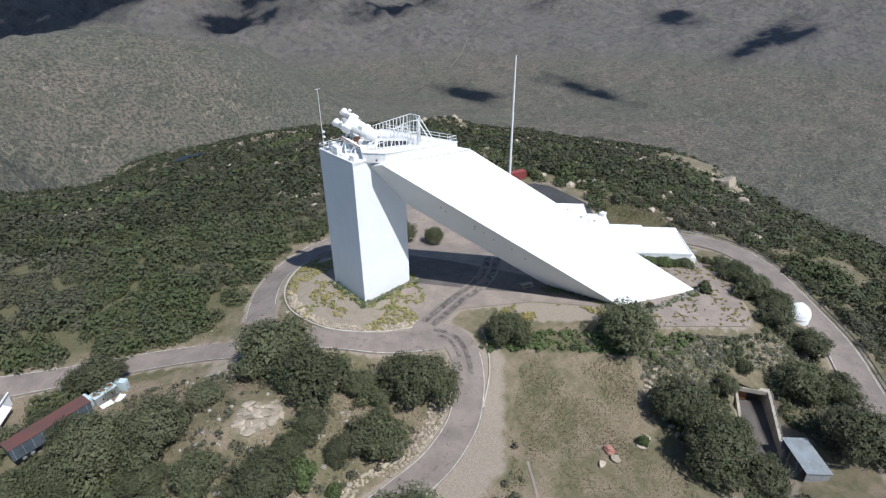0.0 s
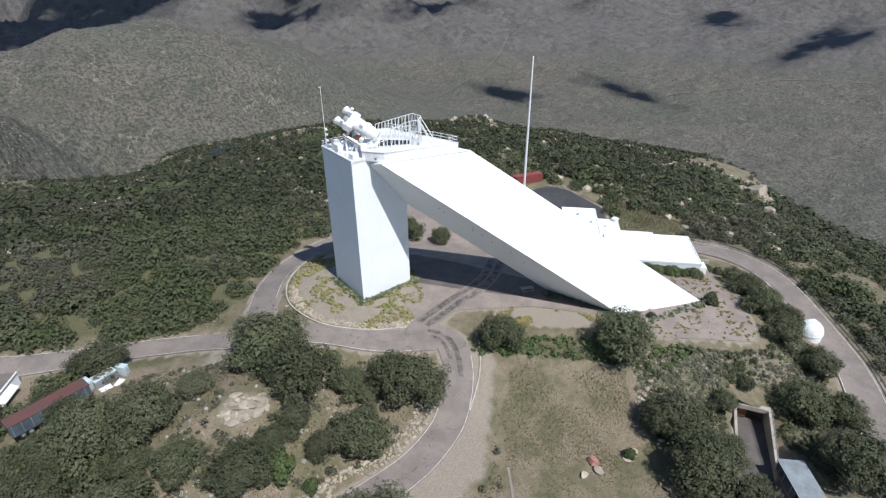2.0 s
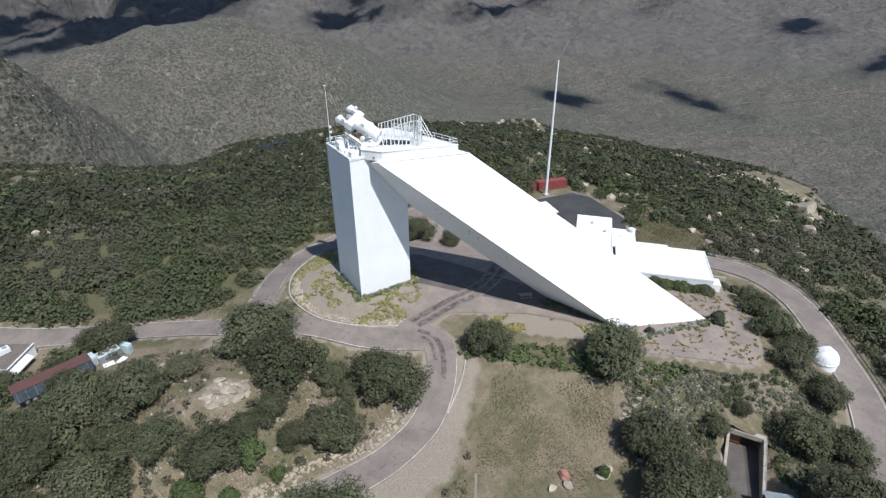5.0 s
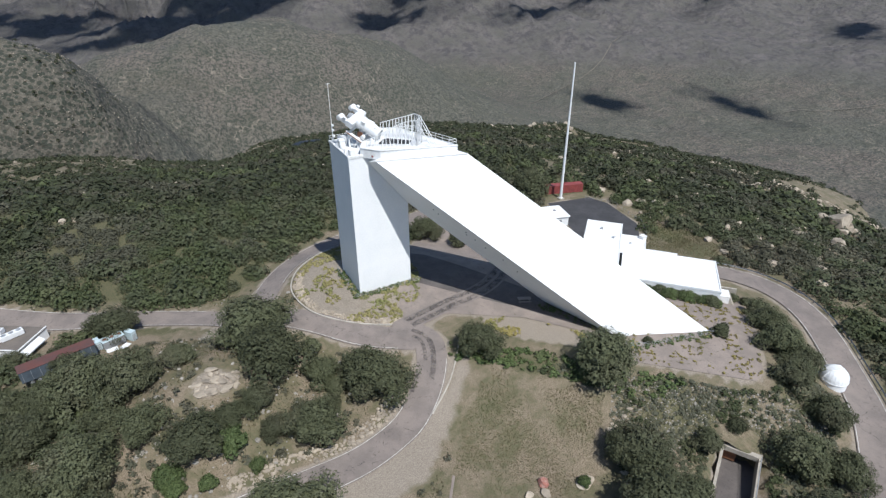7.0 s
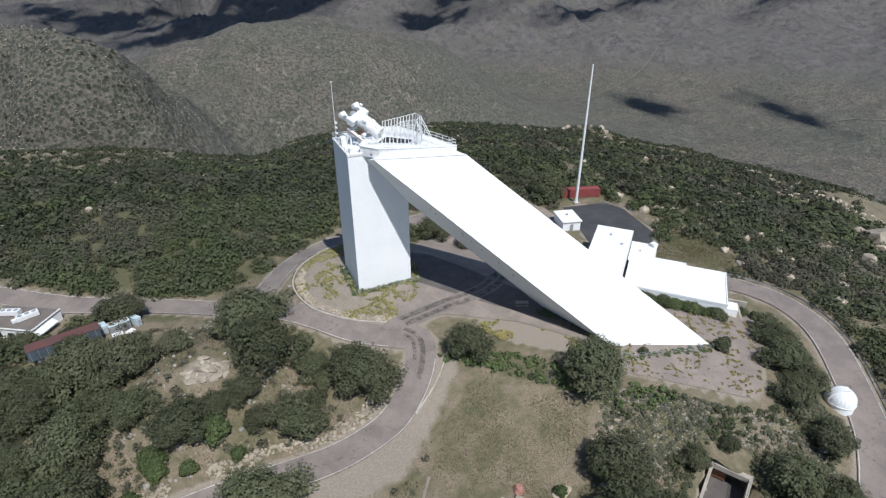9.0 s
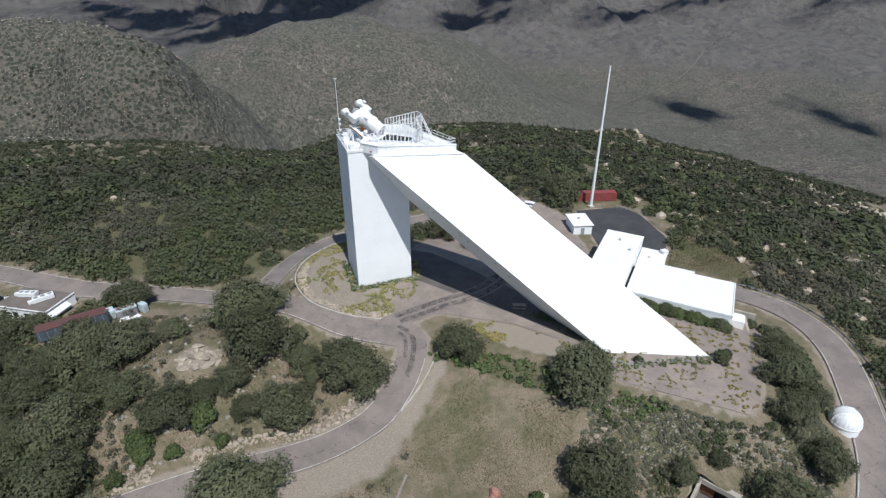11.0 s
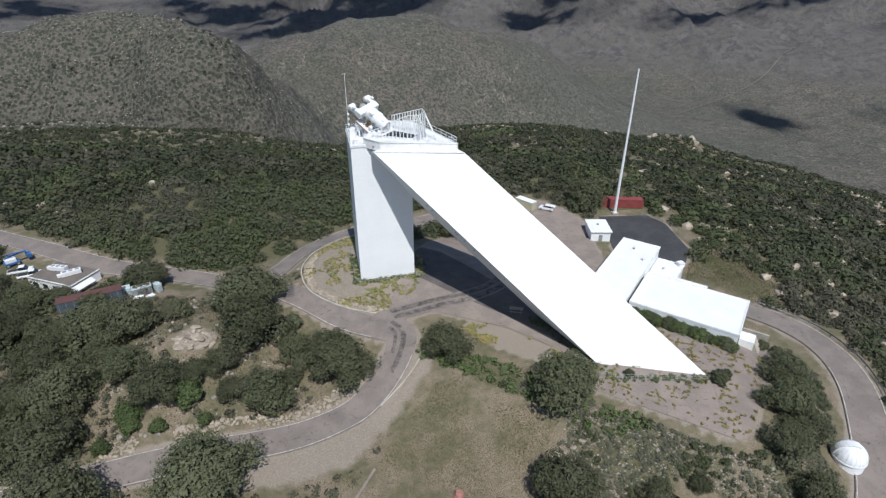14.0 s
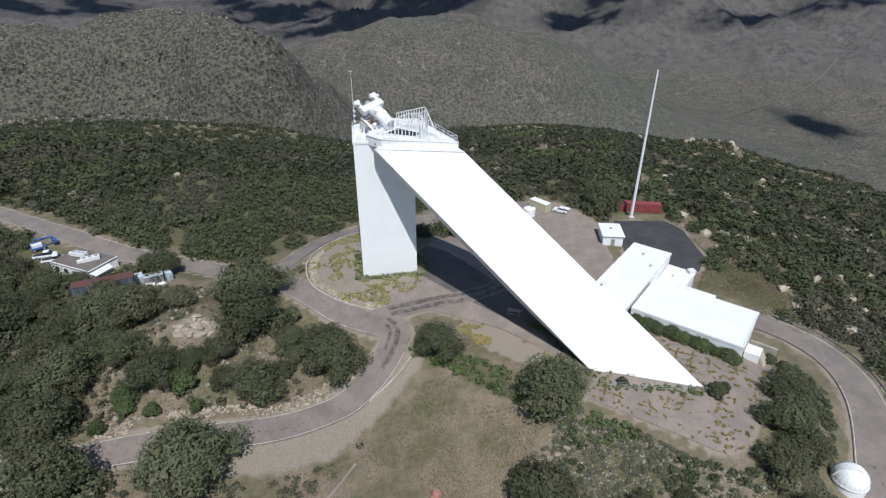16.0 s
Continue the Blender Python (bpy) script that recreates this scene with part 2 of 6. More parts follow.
def leaf_material(name, a, bcol, dry, mottle=1.0, gaps=0.0):
    m, n, l, b = material(name, 0.75)
    geo = n.new("ShaderNodeNewGeometry")
    o = n.new("ShaderNodeObjectInfo")
    c = mix_of(n, l, geo.outputs["Random Per Island"], a, bcol)
    big = noise_of(n, l, geo.outputs["Position"], 0.11, 3)
    fine = noise_of(n, l, geo.outputs["Position"], 7.0, 3, 0.7)
    c = mix_of(n, l, step_of(n, l, big, 0.45, 0.75), c, dry)
    c = mix_of(n, l, step_of(n, l, fine, 0.40, 0.62), c, mix_of(n, l, 0.6 * mottle, c, (0.010, 0.014, 0.006)))
    c = mix_of(n, l, step_of(n, l, fine, 0.56, 0.36), c, mix_of(n, l, 0.26 * mottle, c, (0.24, 0.26, 0.15)))
    h = n.new("ShaderNodeHueSaturation")
    k = n.new("ShaderNodeMapRange")
    k.inputs[3].default_value, k.inputs[4].default_value = 0.75, 1.3
    l.new(o.outputs["Random"], k.inputs[0])
    l.new(k.outputs[0], h.inputs["Value"])
    l.new(c, h.inputs["Color"])
    l.new(h.outputs[0], b.inputs["Base Color"])
    if gaps:
        # the clumps are open: gaps between the leaves
        hole = noise_of(n, l, geo.outputs["Position"], gaps, 2, 0.6)
        gt = n.new("ShaderNodeMath")
        gt.operation = "GREATER_THAN"
        gt.inputs[1].default_value = 0.40
        l.new(hole, gt.inputs[0])
        l.new(gt.outputs[0], b.inputs["Alpha"])
    b.inputs["Specular IOR Level"].default_value = 0.25
    return m


GROUND = ground_material()
ASPHALT = asphalt_material("worn_asphalt", (0.235, 0.196, 0.170), (0.178, 0.150, 0.132), (0.07, 0.06, 0.055))
# old asphalt with some of the shaft's shade mixed into its colour
TARSHADE = asphalt_material("asphalt_and_shade", (0.128, 0.110, 0.100), (0.092, 0.080, 0.074), (0.06, 0.05, 0.045))
SKID = asphalt_material("tyre_darkened_asphalt", (0.130, 0.112, 0.101), (0.096, 0.084, 0.077), (0.06, 0.05, 0.045))
# tyre wear thins out in streaks
kn, kl = SKID.node_tree.nodes, SKID.node_tree.links
kgeo = kn.new("ShaderNodeNewGeometry").outputs["Position"]
kl.new(step_of(kn, kl, noise_of(kn, kl, kgeo, 0.75, 9, 0.8), 0.36, 0.72), kn["Principled BSDF"].inputs["Alpha"])
TAR = asphalt_material("dark_asphalt", (0.060, 0.058, 0.060), (0.042, 0.041, 0.043), (0.03, 0.03, 0.03))
APRON = asphalt_material("dusty_paving", (0.275, 0.225, 0.190), (0.215, 0.178, 0.152), (0.12, 0.11, 0.07))
LINE = surface("road_paint", (0.56, 0.53, 0.48), (0.32, 0.29, 0.26), 0.9, 12, 0.8)
KERB = surface("kerb_stone", (0.46, 0.42, 0.36), (0.34, 0.30, 0.25), 0.8, 9, 0.9)
WHITE = surface("white_paint", (0.83, 0.83, 0.82), (0.79, 0.795, 0.79), 0.25, 3, 0.45, 0, 0.05)
ROOFWHITE = surface("white_roof_coating", (0.82, 0.82, 0.81), (0.76, 0.755, 0.74), 0.35, 5, 0.55, 0, 0.1)
STAINED = surface("stained_white_paint", (0.80, 0.80, 0.79), (0.66, 0.65, 0.62), 0.8, 6, 0.55, 0, 0.1)
STEEL = surface("white_steel", (0.78, 0.78, 0.77), (0.70, 0.70, 0.69), 2, 12, 0.4)
GREY = surface("grey_metal", (0.36, 0.37, 0.38), (0.27, 0.275, 0.28), 1.2, 12, 0.5, 0.3)
# tyre rubber; its near-black also paints the shade of the shaft's mouth
DARK = surface("rubber_and_shade", (0.025, 0.025, 0.027), (0.045, 0.043, 0.042), 2, 15, 0.7)
RUST = surface("rusty_brown", (0.20, 0.085, 0.04), (0.12, 0.06, 0.035), 1.5, 10, 0.8)
GROUNDTRACK = surface("pale_dirt", (0.19, 0.165, 0.13), (0.15, 0.13, 0.105), 0.05, 1, 0.95)
CONCRETE = surface("weathered_concrete", (0.40, 0.36, 0.30), (0.29, 0.26, 0.215), 0.5, 7, 0.9, 0, 0.3)
RED = surface("dull_red_paint", (0.26, 0.058, 0.052), (0.19, 0.045, 0.042), 0.8, 9, 0.6)
MAROON = surface("faded_maroon_roof", (0.125, 0.050, 0.040), (0.085, 0.05, 0.045), 0.5, 6, 0.7)
BLUEGREY = surface("faded_slate_blue", (0.085, 0.105, 0.125), (0.055, 0.07, 0.085), 0.6, 8, 0.7)
BEIGE = surface("beige_paint", (0.50, 0.47, 0.33), (0.42, 0.39, 0.28), 0.8, 9, 0.6)
SHEDROOF = surface("dull_sheet_roof", (0.30, 0.33, 0.35), (0.22, 0.24, 0.25), 0.6, 8, 0.5, 0.2)
PALEBLUE = surface("pale_blue_panel", (0.52, 0.62, 0.64), (0.42, 0.50, 0.52), 0.8, 9, 0.55)
BLUE = surface("blue_paint", (0.045, 0.14, 0.36), (0.035, 0.10, 0.26), 1.5, 9, 0.45)
TAN = surface("tan_roofing", (0.165, 0.140, 0.118), (0.125, 0.107, 0.092), 0.5, 8, 0.9)
WOOD = surface("grey_weathered_wood", (0.34, 0.30, 0.26), (0.24, 0.21, 0.18), 3, 25, 0.85)
BARK = surface("oak_bark", (0.09, 0.075, 0.06), (0.06, 0.05, 0.04), 4, 30, 0.95, 0, 0.6, 0.03)
CARPAINT = surface("white_car_paint", (0.78, 0.78, 0.78), (0.74, 0.74, 0.74), 1, 5, 0.2)
ROCK = surface("granite", (0.41, 0.345, 0.265), (0.235, 0.198, 0.152), 0.5, 4, 0.95, 0, 0.7, 0.08, 0.2)
PALEROCK = surface("pale_rubble", (0.34, 0.31, 0.265), (0.20, 0.185, 0.155), 0.9, 6, 0.95, 0, 0.6)
REDROCK = surface("red_granite", (0.30, 0.12, 0.09), (0.40, 0.24, 0.19), 1.6, 8, 0.95, 0, 0.7, 0.05)
WATER = surface("dark_water", (0.012, 0.014, 0.016), (0.018, 0.02, 0.02), 0.1, 1, 0.4)
CLOUD, cn, cl, cb = material("thin_cloud", 1.0)
cb.inputs["Base Color"].default_value = (0.85, 0.86, 0.88, 1)
cb.inputs["Alpha"].default_value = 0.075
GLASS, gn, gl, gb = material("dark_glass", 0.05)
gb.inputs["Base Color"].default_value = (0.02, 0.025, 0.03, 1)
LEAF = leaf_material("oak_leaf", (0.060, 0.066, 0.033), (0.088, 0.094, 0.048), (0.088, 0.084, 0.050), 0.6, 6.5)
LEAFGREEN = leaf_material("bright_leaf", (0.045, 0.075, 0.018), (0.085, 0.115, 0.035), (0.09, 0.10, 0.04))
GREYSCRUB = leaf_material("grey_scrub_leaf", (0.056, 0.055, 0.036), (0.086, 0.081, 0.056), (0.090, 0.078, 0.055), 0.6, 5.5)
OLIVE = leaf_material("olive_scrub_leaf", (0.044, 0.056, 0.021), (0.064, 0.077, 0.031), (0.080, 0.078, 0.038), 0.6, 5.5)
BANKWEED = leaf_material("grey_green_weed", (0.098, 0.102, 0.066), (0.168, 0.163, 0.112), (0.085, 0.096, 0.048), 0.5)
SCRUB = leaf_material("scrub_leaf", (0.039, 0.046, 0.022), (0.058, 0.066, 0.032), (0.068, 0.066, 0.040), 0.6, 5.5)
TUFT = leaf_material("dry_tuft", (0.17, 0.155, 0.055), (0.27, 0.23, 0.105), (0.13, 0.145, 0.05), 0.2)
YELLOW = leaf_material("yellow_weed", (0.26, 0.215, 0.065), (0.34, 0.28, 0.11), (0.20, 0.19, 0.07), 0.1)
TURF = leaf_material("dry_turf", (0.125, 0.11, 0.058), (0.19, 0.16, 0.095), (0.105, 0.11, 0.048), 0.2)
DEADTWIG = surface("grey_twig", (0.16, 0.14, 0.12), (0.11, 0.10, 0.085), 2, 20, 0.95)


# ---- building helpers ----
def mesh_of(name, verts, faces, mat_, smooth_=False):
    me = bpy.data.meshes.new(name)
    if isinstance(verts, np.ndarray):
        verts = verts.tolist()
    if isinstance(faces, np.ndarray):
        faces = faces.tolist()
    me.from_pydata(verts, [], faces)
    me.materials.append(mat_)
    if smooth_:
        me.polygons.foreach_set("use_smooth", [True] * len(me.polygons))
    me.update()
    return me


def part(name, source, mat_, parent, label="", at=None):
    """Link a bmesh or a mesh as one object under a thing or a part."""
    if isinstance(source, bmesh.types.BMesh):
        me = bpy.data.meshes.new(name)
        source.normal_update()
        source.to_mesh(me)
        source.free()
        me.materials.append(mat_)
    else:
        me = source
    ob = new(name, me)
    ob.parent = parent
    if at is not None:
        ob.matrix_basis = at
    if label:
        ob["label"] = label
    return ob


def thing(name, label, category, at=None, group="", kind="", data=None):
    ob = new(name, data)
    if at is not None:
        ob.matrix_basis = at
    return tagged(ob, label, category, group, kind)


def box(x0, y0, z0, x1, y1, z1, bevel=0.0, into=None, m=None):
    bm = into or bmesh.new()
    made = bmesh.ops.create_cube(bm, size=1.0)["verts"]
    t = Matrix.Translation(((x0 + x1) / 2, (y0 + y1) / 2, (z0 + z1) / 2)) @ Matrix.Diagonal((x1 - x0, y1 - y0, z1 - z0, 1))
    bmesh.ops.transform(bm, matrix=(m @ t) if m else t, verts=made)
    if bevel:
        edges = {e for v in made for e in v.link_edges}
        bmesh.ops.bevel(bm, geom=list(edges), offset=bevel, segments=1, affect="EDGES")
    return bm


def rod(a, b, r, r2=None, into=None, sides=8):
    bm = into or bmesh.new()
    a, b = Vector(a), Vector(b)
    made = bmesh.ops.create_cone(bm, cap_ends=True, segments=sides, radius1=r, radius2=r if r2 is None else r2, depth=(b - a).length)["verts"]
    bmesh.ops.transform(bm, matrix=Matrix.Translation((a + b) / 2) @ (b - a).to_track_quat("Z", "Y").to_matrix().to_4x4(), verts=made)
    return bm


def prism(lower, upper, into=None):
    """A solid between two polygons of the same number of corners."""
    bm = into or bmesh.new()
    lo, up = [bm.verts.new(p) for p in lower], [bm.verts.new(p) for p in upper]
    k = len(lo)
    bm.faces.new(lo[::-1])
    bm.faces.new(up)
    for i in range(k):
        bm.faces.new((lo[i], lo[(i + 1) % k], up[(i + 1) % k], up[i]))
    bmesh.ops.recalc_face_normals(bm, faces=bm.faces)
    return bm


def ground_at(x, y):
    return float(land(x, y))


def curve_through(points, step=1.0):
    """A smooth line through plan points, sampled about every step metres."""
    p = np.array(points, float)
    p = np.vstack([2 * p[0] - p[1], p, 2 * p[-1] - p[-2]])
    out = []
    for i in range(1, len(p) - 2):
        k = max(2, int(np.linalg.norm(p[i + 1] - p[i]) / step))
        t = np.linspace(0, 1, k, endpoint=False)[:, None]
        out.append(0.5 * (2 * p[i] + (p[i + 1] - p[i - 1]) * t + (2 * p[i - 1] - 5 * p[i] + 4 * p[i + 1] - p[i + 2]) * t ** 2 + (3 * p[i] - p[i - 1] - 3 * p[i + 1] + p[i + 2]) * t ** 3))
    out.append(p[-2:-1])
    return np.vstack(out)


def side_of(line, offset):
    d = np.gradient(line, axis=0)
    d /= np.linalg.norm(d, axis=1)[:, None]
    return line + offset * np.stack([-d[:, 1], d[:, 0]], 1)


def ribbon(name, line, left, right, lift, mat_, across=6):
    """A strip draped over the ground, between two offsets from a line."""
    off = np.linspace(left, right, across + 1)
    P = np.stack([side_of(line, o) for o in off], 1)
    Z = land(P[..., 0], P[..., 1]) + lift
    k, w = P.shape[:2]
    v = np.concatenate([P, Z[..., None]], -1).reshape(-1, 3)
    idx = np.arange(k * w).reshape(k, w)
    f = np.stack([idx[:-1, :-1], idx[1:, :-1], idx[1:, 1:], idx[:-1, 1:]], -1).reshape(-1, 4)[:, ::-1]
    return mesh_of(name, v, f if left > right else f[:, ::-1], mat_, True)


def inside(x, y, poly):
    x, y = np.asarray(x, float), np.asarray(y, float)
    r = np.zeros(x.shape, bool)
    for (ax, ay), (bx, by) in zip(poly, poly[1:] + poly[:1]):
        with np.errstate(divide="ignore", invalid="ignore"):
            r ^= ((ay > y) != (by > y)) & (x < (bx - ax) * (y - ay) / (by - ay) + ax)
    return r


def poly_dist(x, y, poly):
    """Distance to a polygon, negative inside."""
    d = np.min([segdist(x, y, *a, *b) for a, b in zip(poly, poly[1:] + poly[:1])], axis=0)
    return np.where(inside(x, y, poly), -d, d)


def patch(name, poly, lift, mat_, step=1.0):
    """A paved area with a straight-cut outline, draped over the ground."""
    bm = bmesh.new()
    edge = []
    for a, b in zip(poly, poly[1:] + poly[:1]):
        k = max(1, int(math.dist(a, b) / step))
        edge += [(a[0] + (b[0] - a[0]) * i / k, a[1] + (b[1] - a[1]) * i / k) for i in range(k)]
    ring = [bm.verts.new((x, y, 0)) for x, y in edge]
    bm.faces.new(ring)
    xs, ys = [p[0] for p in edge], [p[1] for p in edge]
    for axis, lo, hi in ((0, min(xs), max(xs)), (1, min(ys), max(ys))):
        c = lo + step
        while c < hi:
            co, no = [0, 0, 0], [0, 0, 0]
            co[axis], no[axis] = c, 1
            bmesh.ops.bisect_plane(bm, geom=bm.verts[:] + bm.edges[:] + bm.faces[:], plane_co=co, plane_no=no)
            c += step
    for v in bm.verts:
        v.co.z = ground_at(v.co.x, v.co.y) + lift
    bm.normal_update()
    for f in bm.faces:
        if f.normal.z < 0:
            f.normal_flip()
    me = bpy.data.meshes.new(name)
    bm.to_mesh(me)
    bm.free()
    me.materials.append(mat_)
    return me


# ---- plan of roads and paved ground ----
ROAD_WEST = curve_through([(-190, 118), (-150, 90), (-110, 63.5), (-86, 46.5), (-59, 28.2), (-46, 21), (-37, 16.3), (-28, 10.6), (-18.5, 1.2), (-11, -7), (-4, -14.2), (4, -20)])
ROAD_LOOP = curve_through([(-22, 8), (-18.4, 12), (-15.0, 17.8), (-9.8, 24.6), (-3, 30), (6, 33.6), (16, 34.8), (30, 37), (42, 40), (52, 41)])
ROAD_SOUTH = curve_through([(2, -14.5), (5.4, -20), (4.6, -25), (2.0, -29.2), (-1.8, -32.7), (-6.5, -35.6), (-14, -38.1), (-23, -38.8), (-34, -39.2), (-46, -40.2), (-62, -43), (-85, -50)])
ROAD_EAST = curve_through([(74, -17), (81, -22), (86.5, -30), (87.8, -39), (84.6, -48.5), (77.3, -58.8), (68.2, -68.7), (58, -76.8), (46, -84), (30, -92), (8, -101)])
TRACK = curve_through([(1.5, -15.5), (8, -14), (15, -12.6), (22, -11.5), (29, -8.5), (38, -1), (48, 12), (56, 26), (58, 40)])
PAD = [(53.5, -31), (76, -35.5), (73, -41), (54, -57.2), (51.5, -57.6), (35, -43.8), (38, -40)]
YARD = [(14, -16), (26, -24), (36, -36), (50, -30), (60, -5), (63, 10), (67, 24), (66, 33), (60, 43), (48, 43), (30, 34), (22, 20), (13, 8), (8, -2), (4, -12)]
ASPHALT_PAD = [(68, 11), (71, 22), (73, 28.5), (88, 26.5), (90, 20), (87.5, 5), (82, -1.5), (76, -3), (64, -1)]
LAWN = [(9, -31), (27, -47), (22, -52), (17.5, -62), (8, -72), (-12, -62), (-4, -48), (2, -40)]
SHOULDER = [(10.3, -25), (4.6, -31.5), (-1, -35), (-6, -38), (-13, -40.5), (-25, -41.3), (-30, -45.5), (-16, -48), (-7, -46.5), (1.5, -39), (10.4, -30.2)]
ISLAND = [(-2, 26), (-8.8, 18.5), (-12.3, 11), (-12.8, 4), (-10.8, -3.6), (-5, -10), (1.5, -13.8), (9, -11), (14, -4), (16, 4), (13, 14), (8, 27), (2, 28.5)]
GRASS_EAST = [(83, -3), (92, 4), (97, -10), (92, -24), (84, -19), (78, -9)]


def road_clear(x, y):
    """Metres from the nearest road edge or paved area."""
    d = np.full(np.shape(x), 1e9)
    for line, w in ((ROAD_WEST, 2.9), (ROAD_LOOP, 3.4), (ROAD_SOUTH, 2.9), (ROAD_EAST, 3.3), (TRACK, 2.5)):
        for a, b in zip(line[::4], list(line[4::4]) + [line[-1]]):
            d = np.minimum(d, segdist(x, y, *a, *b) - w)
    for poly in (PAD, YARD, ASPHALT_PAD):
        d = np.minimum(d, poly_dist(x, y, poly))
    return d


# ---- the ground ----
N = 420
s = np.linspace(-1, 1, N)
g = np.sinh(s * 5.3) / math.sinh(5.3) * 6000
X, Y = np.meshgrid(20 + g, -15 + g, indexing="ij")
Z = land(X, Y)
near_r = np.hypot(X - 20, Y + 15)
block = near_r < 230
bare, lush = np.zeros_like(Z), np.zeros_like(Z)
bx, by = X[block], Y[block]
rc = road_clear(bx, by)
bare_b = 0.75 * (1 - smooth(0.3, 1.6, rc))
bare_b = np.maximum(bare_b, 0.78 * (1 - smooth(-2.5, 2.5, poly_dist(bx, by, SHOULDER))))
cut_a, cut_c = (bx - 41.2) * -0.86 + (by + 64) * -0.51, (bx - 41.2) * 0.51 - (by + 64) * 0.86
bare_b = np.maximum(bare_b, 0.9 * (1 - smooth(3.0, 4.2, np.abs(cut_c))) * smooth(-1, 1, cut_a) * (1 - smooth(26, 34, cut_a)))
bare_b = np.maximum(bare_b, 0.62 * (1 - smooth(-2, 1.0, poly_dist(bx, by, ISLAND))))
bare_b = np.maximum(bare_b, 0.9 * bump(bx, by, -31.8, -16.8, 4.8, 3.6))
bare_b = np.maximum(bare_b, 0.7 * bump(bx, by, -30, 4, 6, 3, -35))
bare_b = np.maximum(bare_b, 0.45 * bump(bx, by, 46, -61, 8, 4, -36))
lush_b = 0.38 * (1 - smooth(-3, 2, poly_dist(bx, by, LAWN)))
lush_b = np.maximum(lush_b, 0.8 * bump(bx, by, 20, -37, 11, 3.2, -42))
lush_b = np.maximum(lush_b, 0.8 * bump(bx, by, -40, 13, 9, 3, -30))
lush_b = np.maximum(lush_b, 0.62 * bump(bx, by, 38, -56, 20, 6, -36))
lush_b = np.maximum(lush_b, 0.5 * (1 - smooth(-2, 2, poly_dist(bx, by, GRASS_EAST))))
lush_b = np.maximum(lush_b, np.where(bx > 92, 0.42, 0.85) * smooth(2, 6, rc) * ((by > 20) | (bx > 88)))
bare_b = np.maximum(bare_b, 0.8 * (1 - smooth(-1, 1.5, poly_dist(bx, by, [(16, -21), (24, -22), (36, -37), (33.5, -39), (22, -30)]))))
bare[block], lush[block] = bare_b, lush_b
lush = np.maximum(lush, 0.9 * smooth(-300, -190, Z) * smooth(420, 620, near_r) * (near_r < 1500))
farness = smooth(330, 620, np.hypot(X - 20, Y + 15)) * smooth(-110, -210, Z)
farness = np.maximum(farness, smooth(500, 700, near_r))
bare = np.maximum(bare, smooth(2700, 3000, near_r) * smooth(-520, -440, Z))
idx = np.arange(N * N).reshape(N, N)
f = np.stack([idx[:-1, :-1], idx[1:, :-1], idx[1:, 1:], idx[:-1, 1:]], -1).reshape(-1, 4)
gm = mesh_of("ground", np.stack([X, Y, Z], -1).reshape(-1, 3), f, GROUND, True)
attr = gm.color_attributes.new("zone", "FLOAT_COLOR", "POINT")
attr.data.foreach_set("color", np.stack([bare, lush, farness, np.ones_like(Z)], -1).reshape(-1).astype(np.float32))
tagged(new("ground", gm), "dry grassy mountain summit falling to a desert valley", "ground", kind="structure")

for nm, line, w in (("road_west", ROAD_WEST, 2.9), ("road_loop", ROAD_LOOP, 3.3), ("road_south", ROAD_SOUTH, 2.8), ("road_east", ROAD_EAST, 3.2)):
    lift = 0.16 + 0.02 * ("west", "loop", "south", "east").index(nm[5:])
    tagged(new(nm, ribbon(nm, line, w, -w, lift, ASPHALT)), "worn grey-pink asphalt road on the summit", "road", kind="structure")
tagged(new("road_track", ribbon("road_track", TRACK[:34], 2.2, -2.2, 0.15, ASPHALT)), "cracked asphalt track under the sloping shaft", "road", kind="structure")
for line_, off, k0, k1, w in ((TRACK, 1.05, 3, 34, 0.7), (TRACK, -1.05, 3, 34, 0.7), (ROAD_SOUTH, 0.3, 3, 16, 0.5), (ROAD_SOUTH, -1.2, 4, 13, 0.35)):
    tagged(new("road_wear", ribbon("road_wear", side_of(line_, off)[k0:k1], w, -w, 0.245, SKID, 2)), "dark tyre wear along the asphalt", "road wear", kind="structure")
# darker paving under the shaft; its colour also deepens the shaft's shadow
SHADE_PATCH = [(12.6, 9), (12.6, -1.5), (19, -10.5), (27, -20), (33, -28.5), (38, -38), (41.5, -36), (37, -24), (31, -12), (25, 0), (20, 9), (16, 12)]
tagged(new("pavement_shade", patch("pavement_shade", SHADE_PATCH, 0.135, TARSHADE, 1.5)), "old asphalt darkened to deepen the shaft's cast shade", "pavement", kind="structure")
tagged(new("footpath", ribbon("footpath", curve_through([(-9, -55), (-5.8, -51), (-3.0, -47.2)]), 0.2, -0.2, 0.1, APRON, 2)), "narrow pale concrete path beside the lawn", "path", kind="structure")
for nm, pts_, w in (("desert_track", [(2465, 2399), (2156, 2221), (1946, 2127), (1735, 2058), (1491, 1929)], 1.8), ("desert_track", [(1372, 2140), (1306, 2114), (1232, 2092), (1146, 2002)], 1.6), ("desert_track", [(2382, 1294), (2628, 1147), (2896, 1007), (3081, 705)], 2)):
    tagged(new(nm, ribbon(nm, curve_through(pts_, 12), w, -w, 5.0, GROUNDTRACK, 2)), "pale dirt track across the desert valley", "track", kind="structure")
tagged(new("pavement_yard", patch("pavement_yard", YARD, 0.11, APRON, 1.5)), "dusty paved yard beside the telescope", "pavement", kind="structure")
tagged(new("pavement_pad", patch("pavement_pad", PAD, 0.13, APRON, 1.5)), "cracked paved pad with weeds in its joints", "pavement", kind="structure")
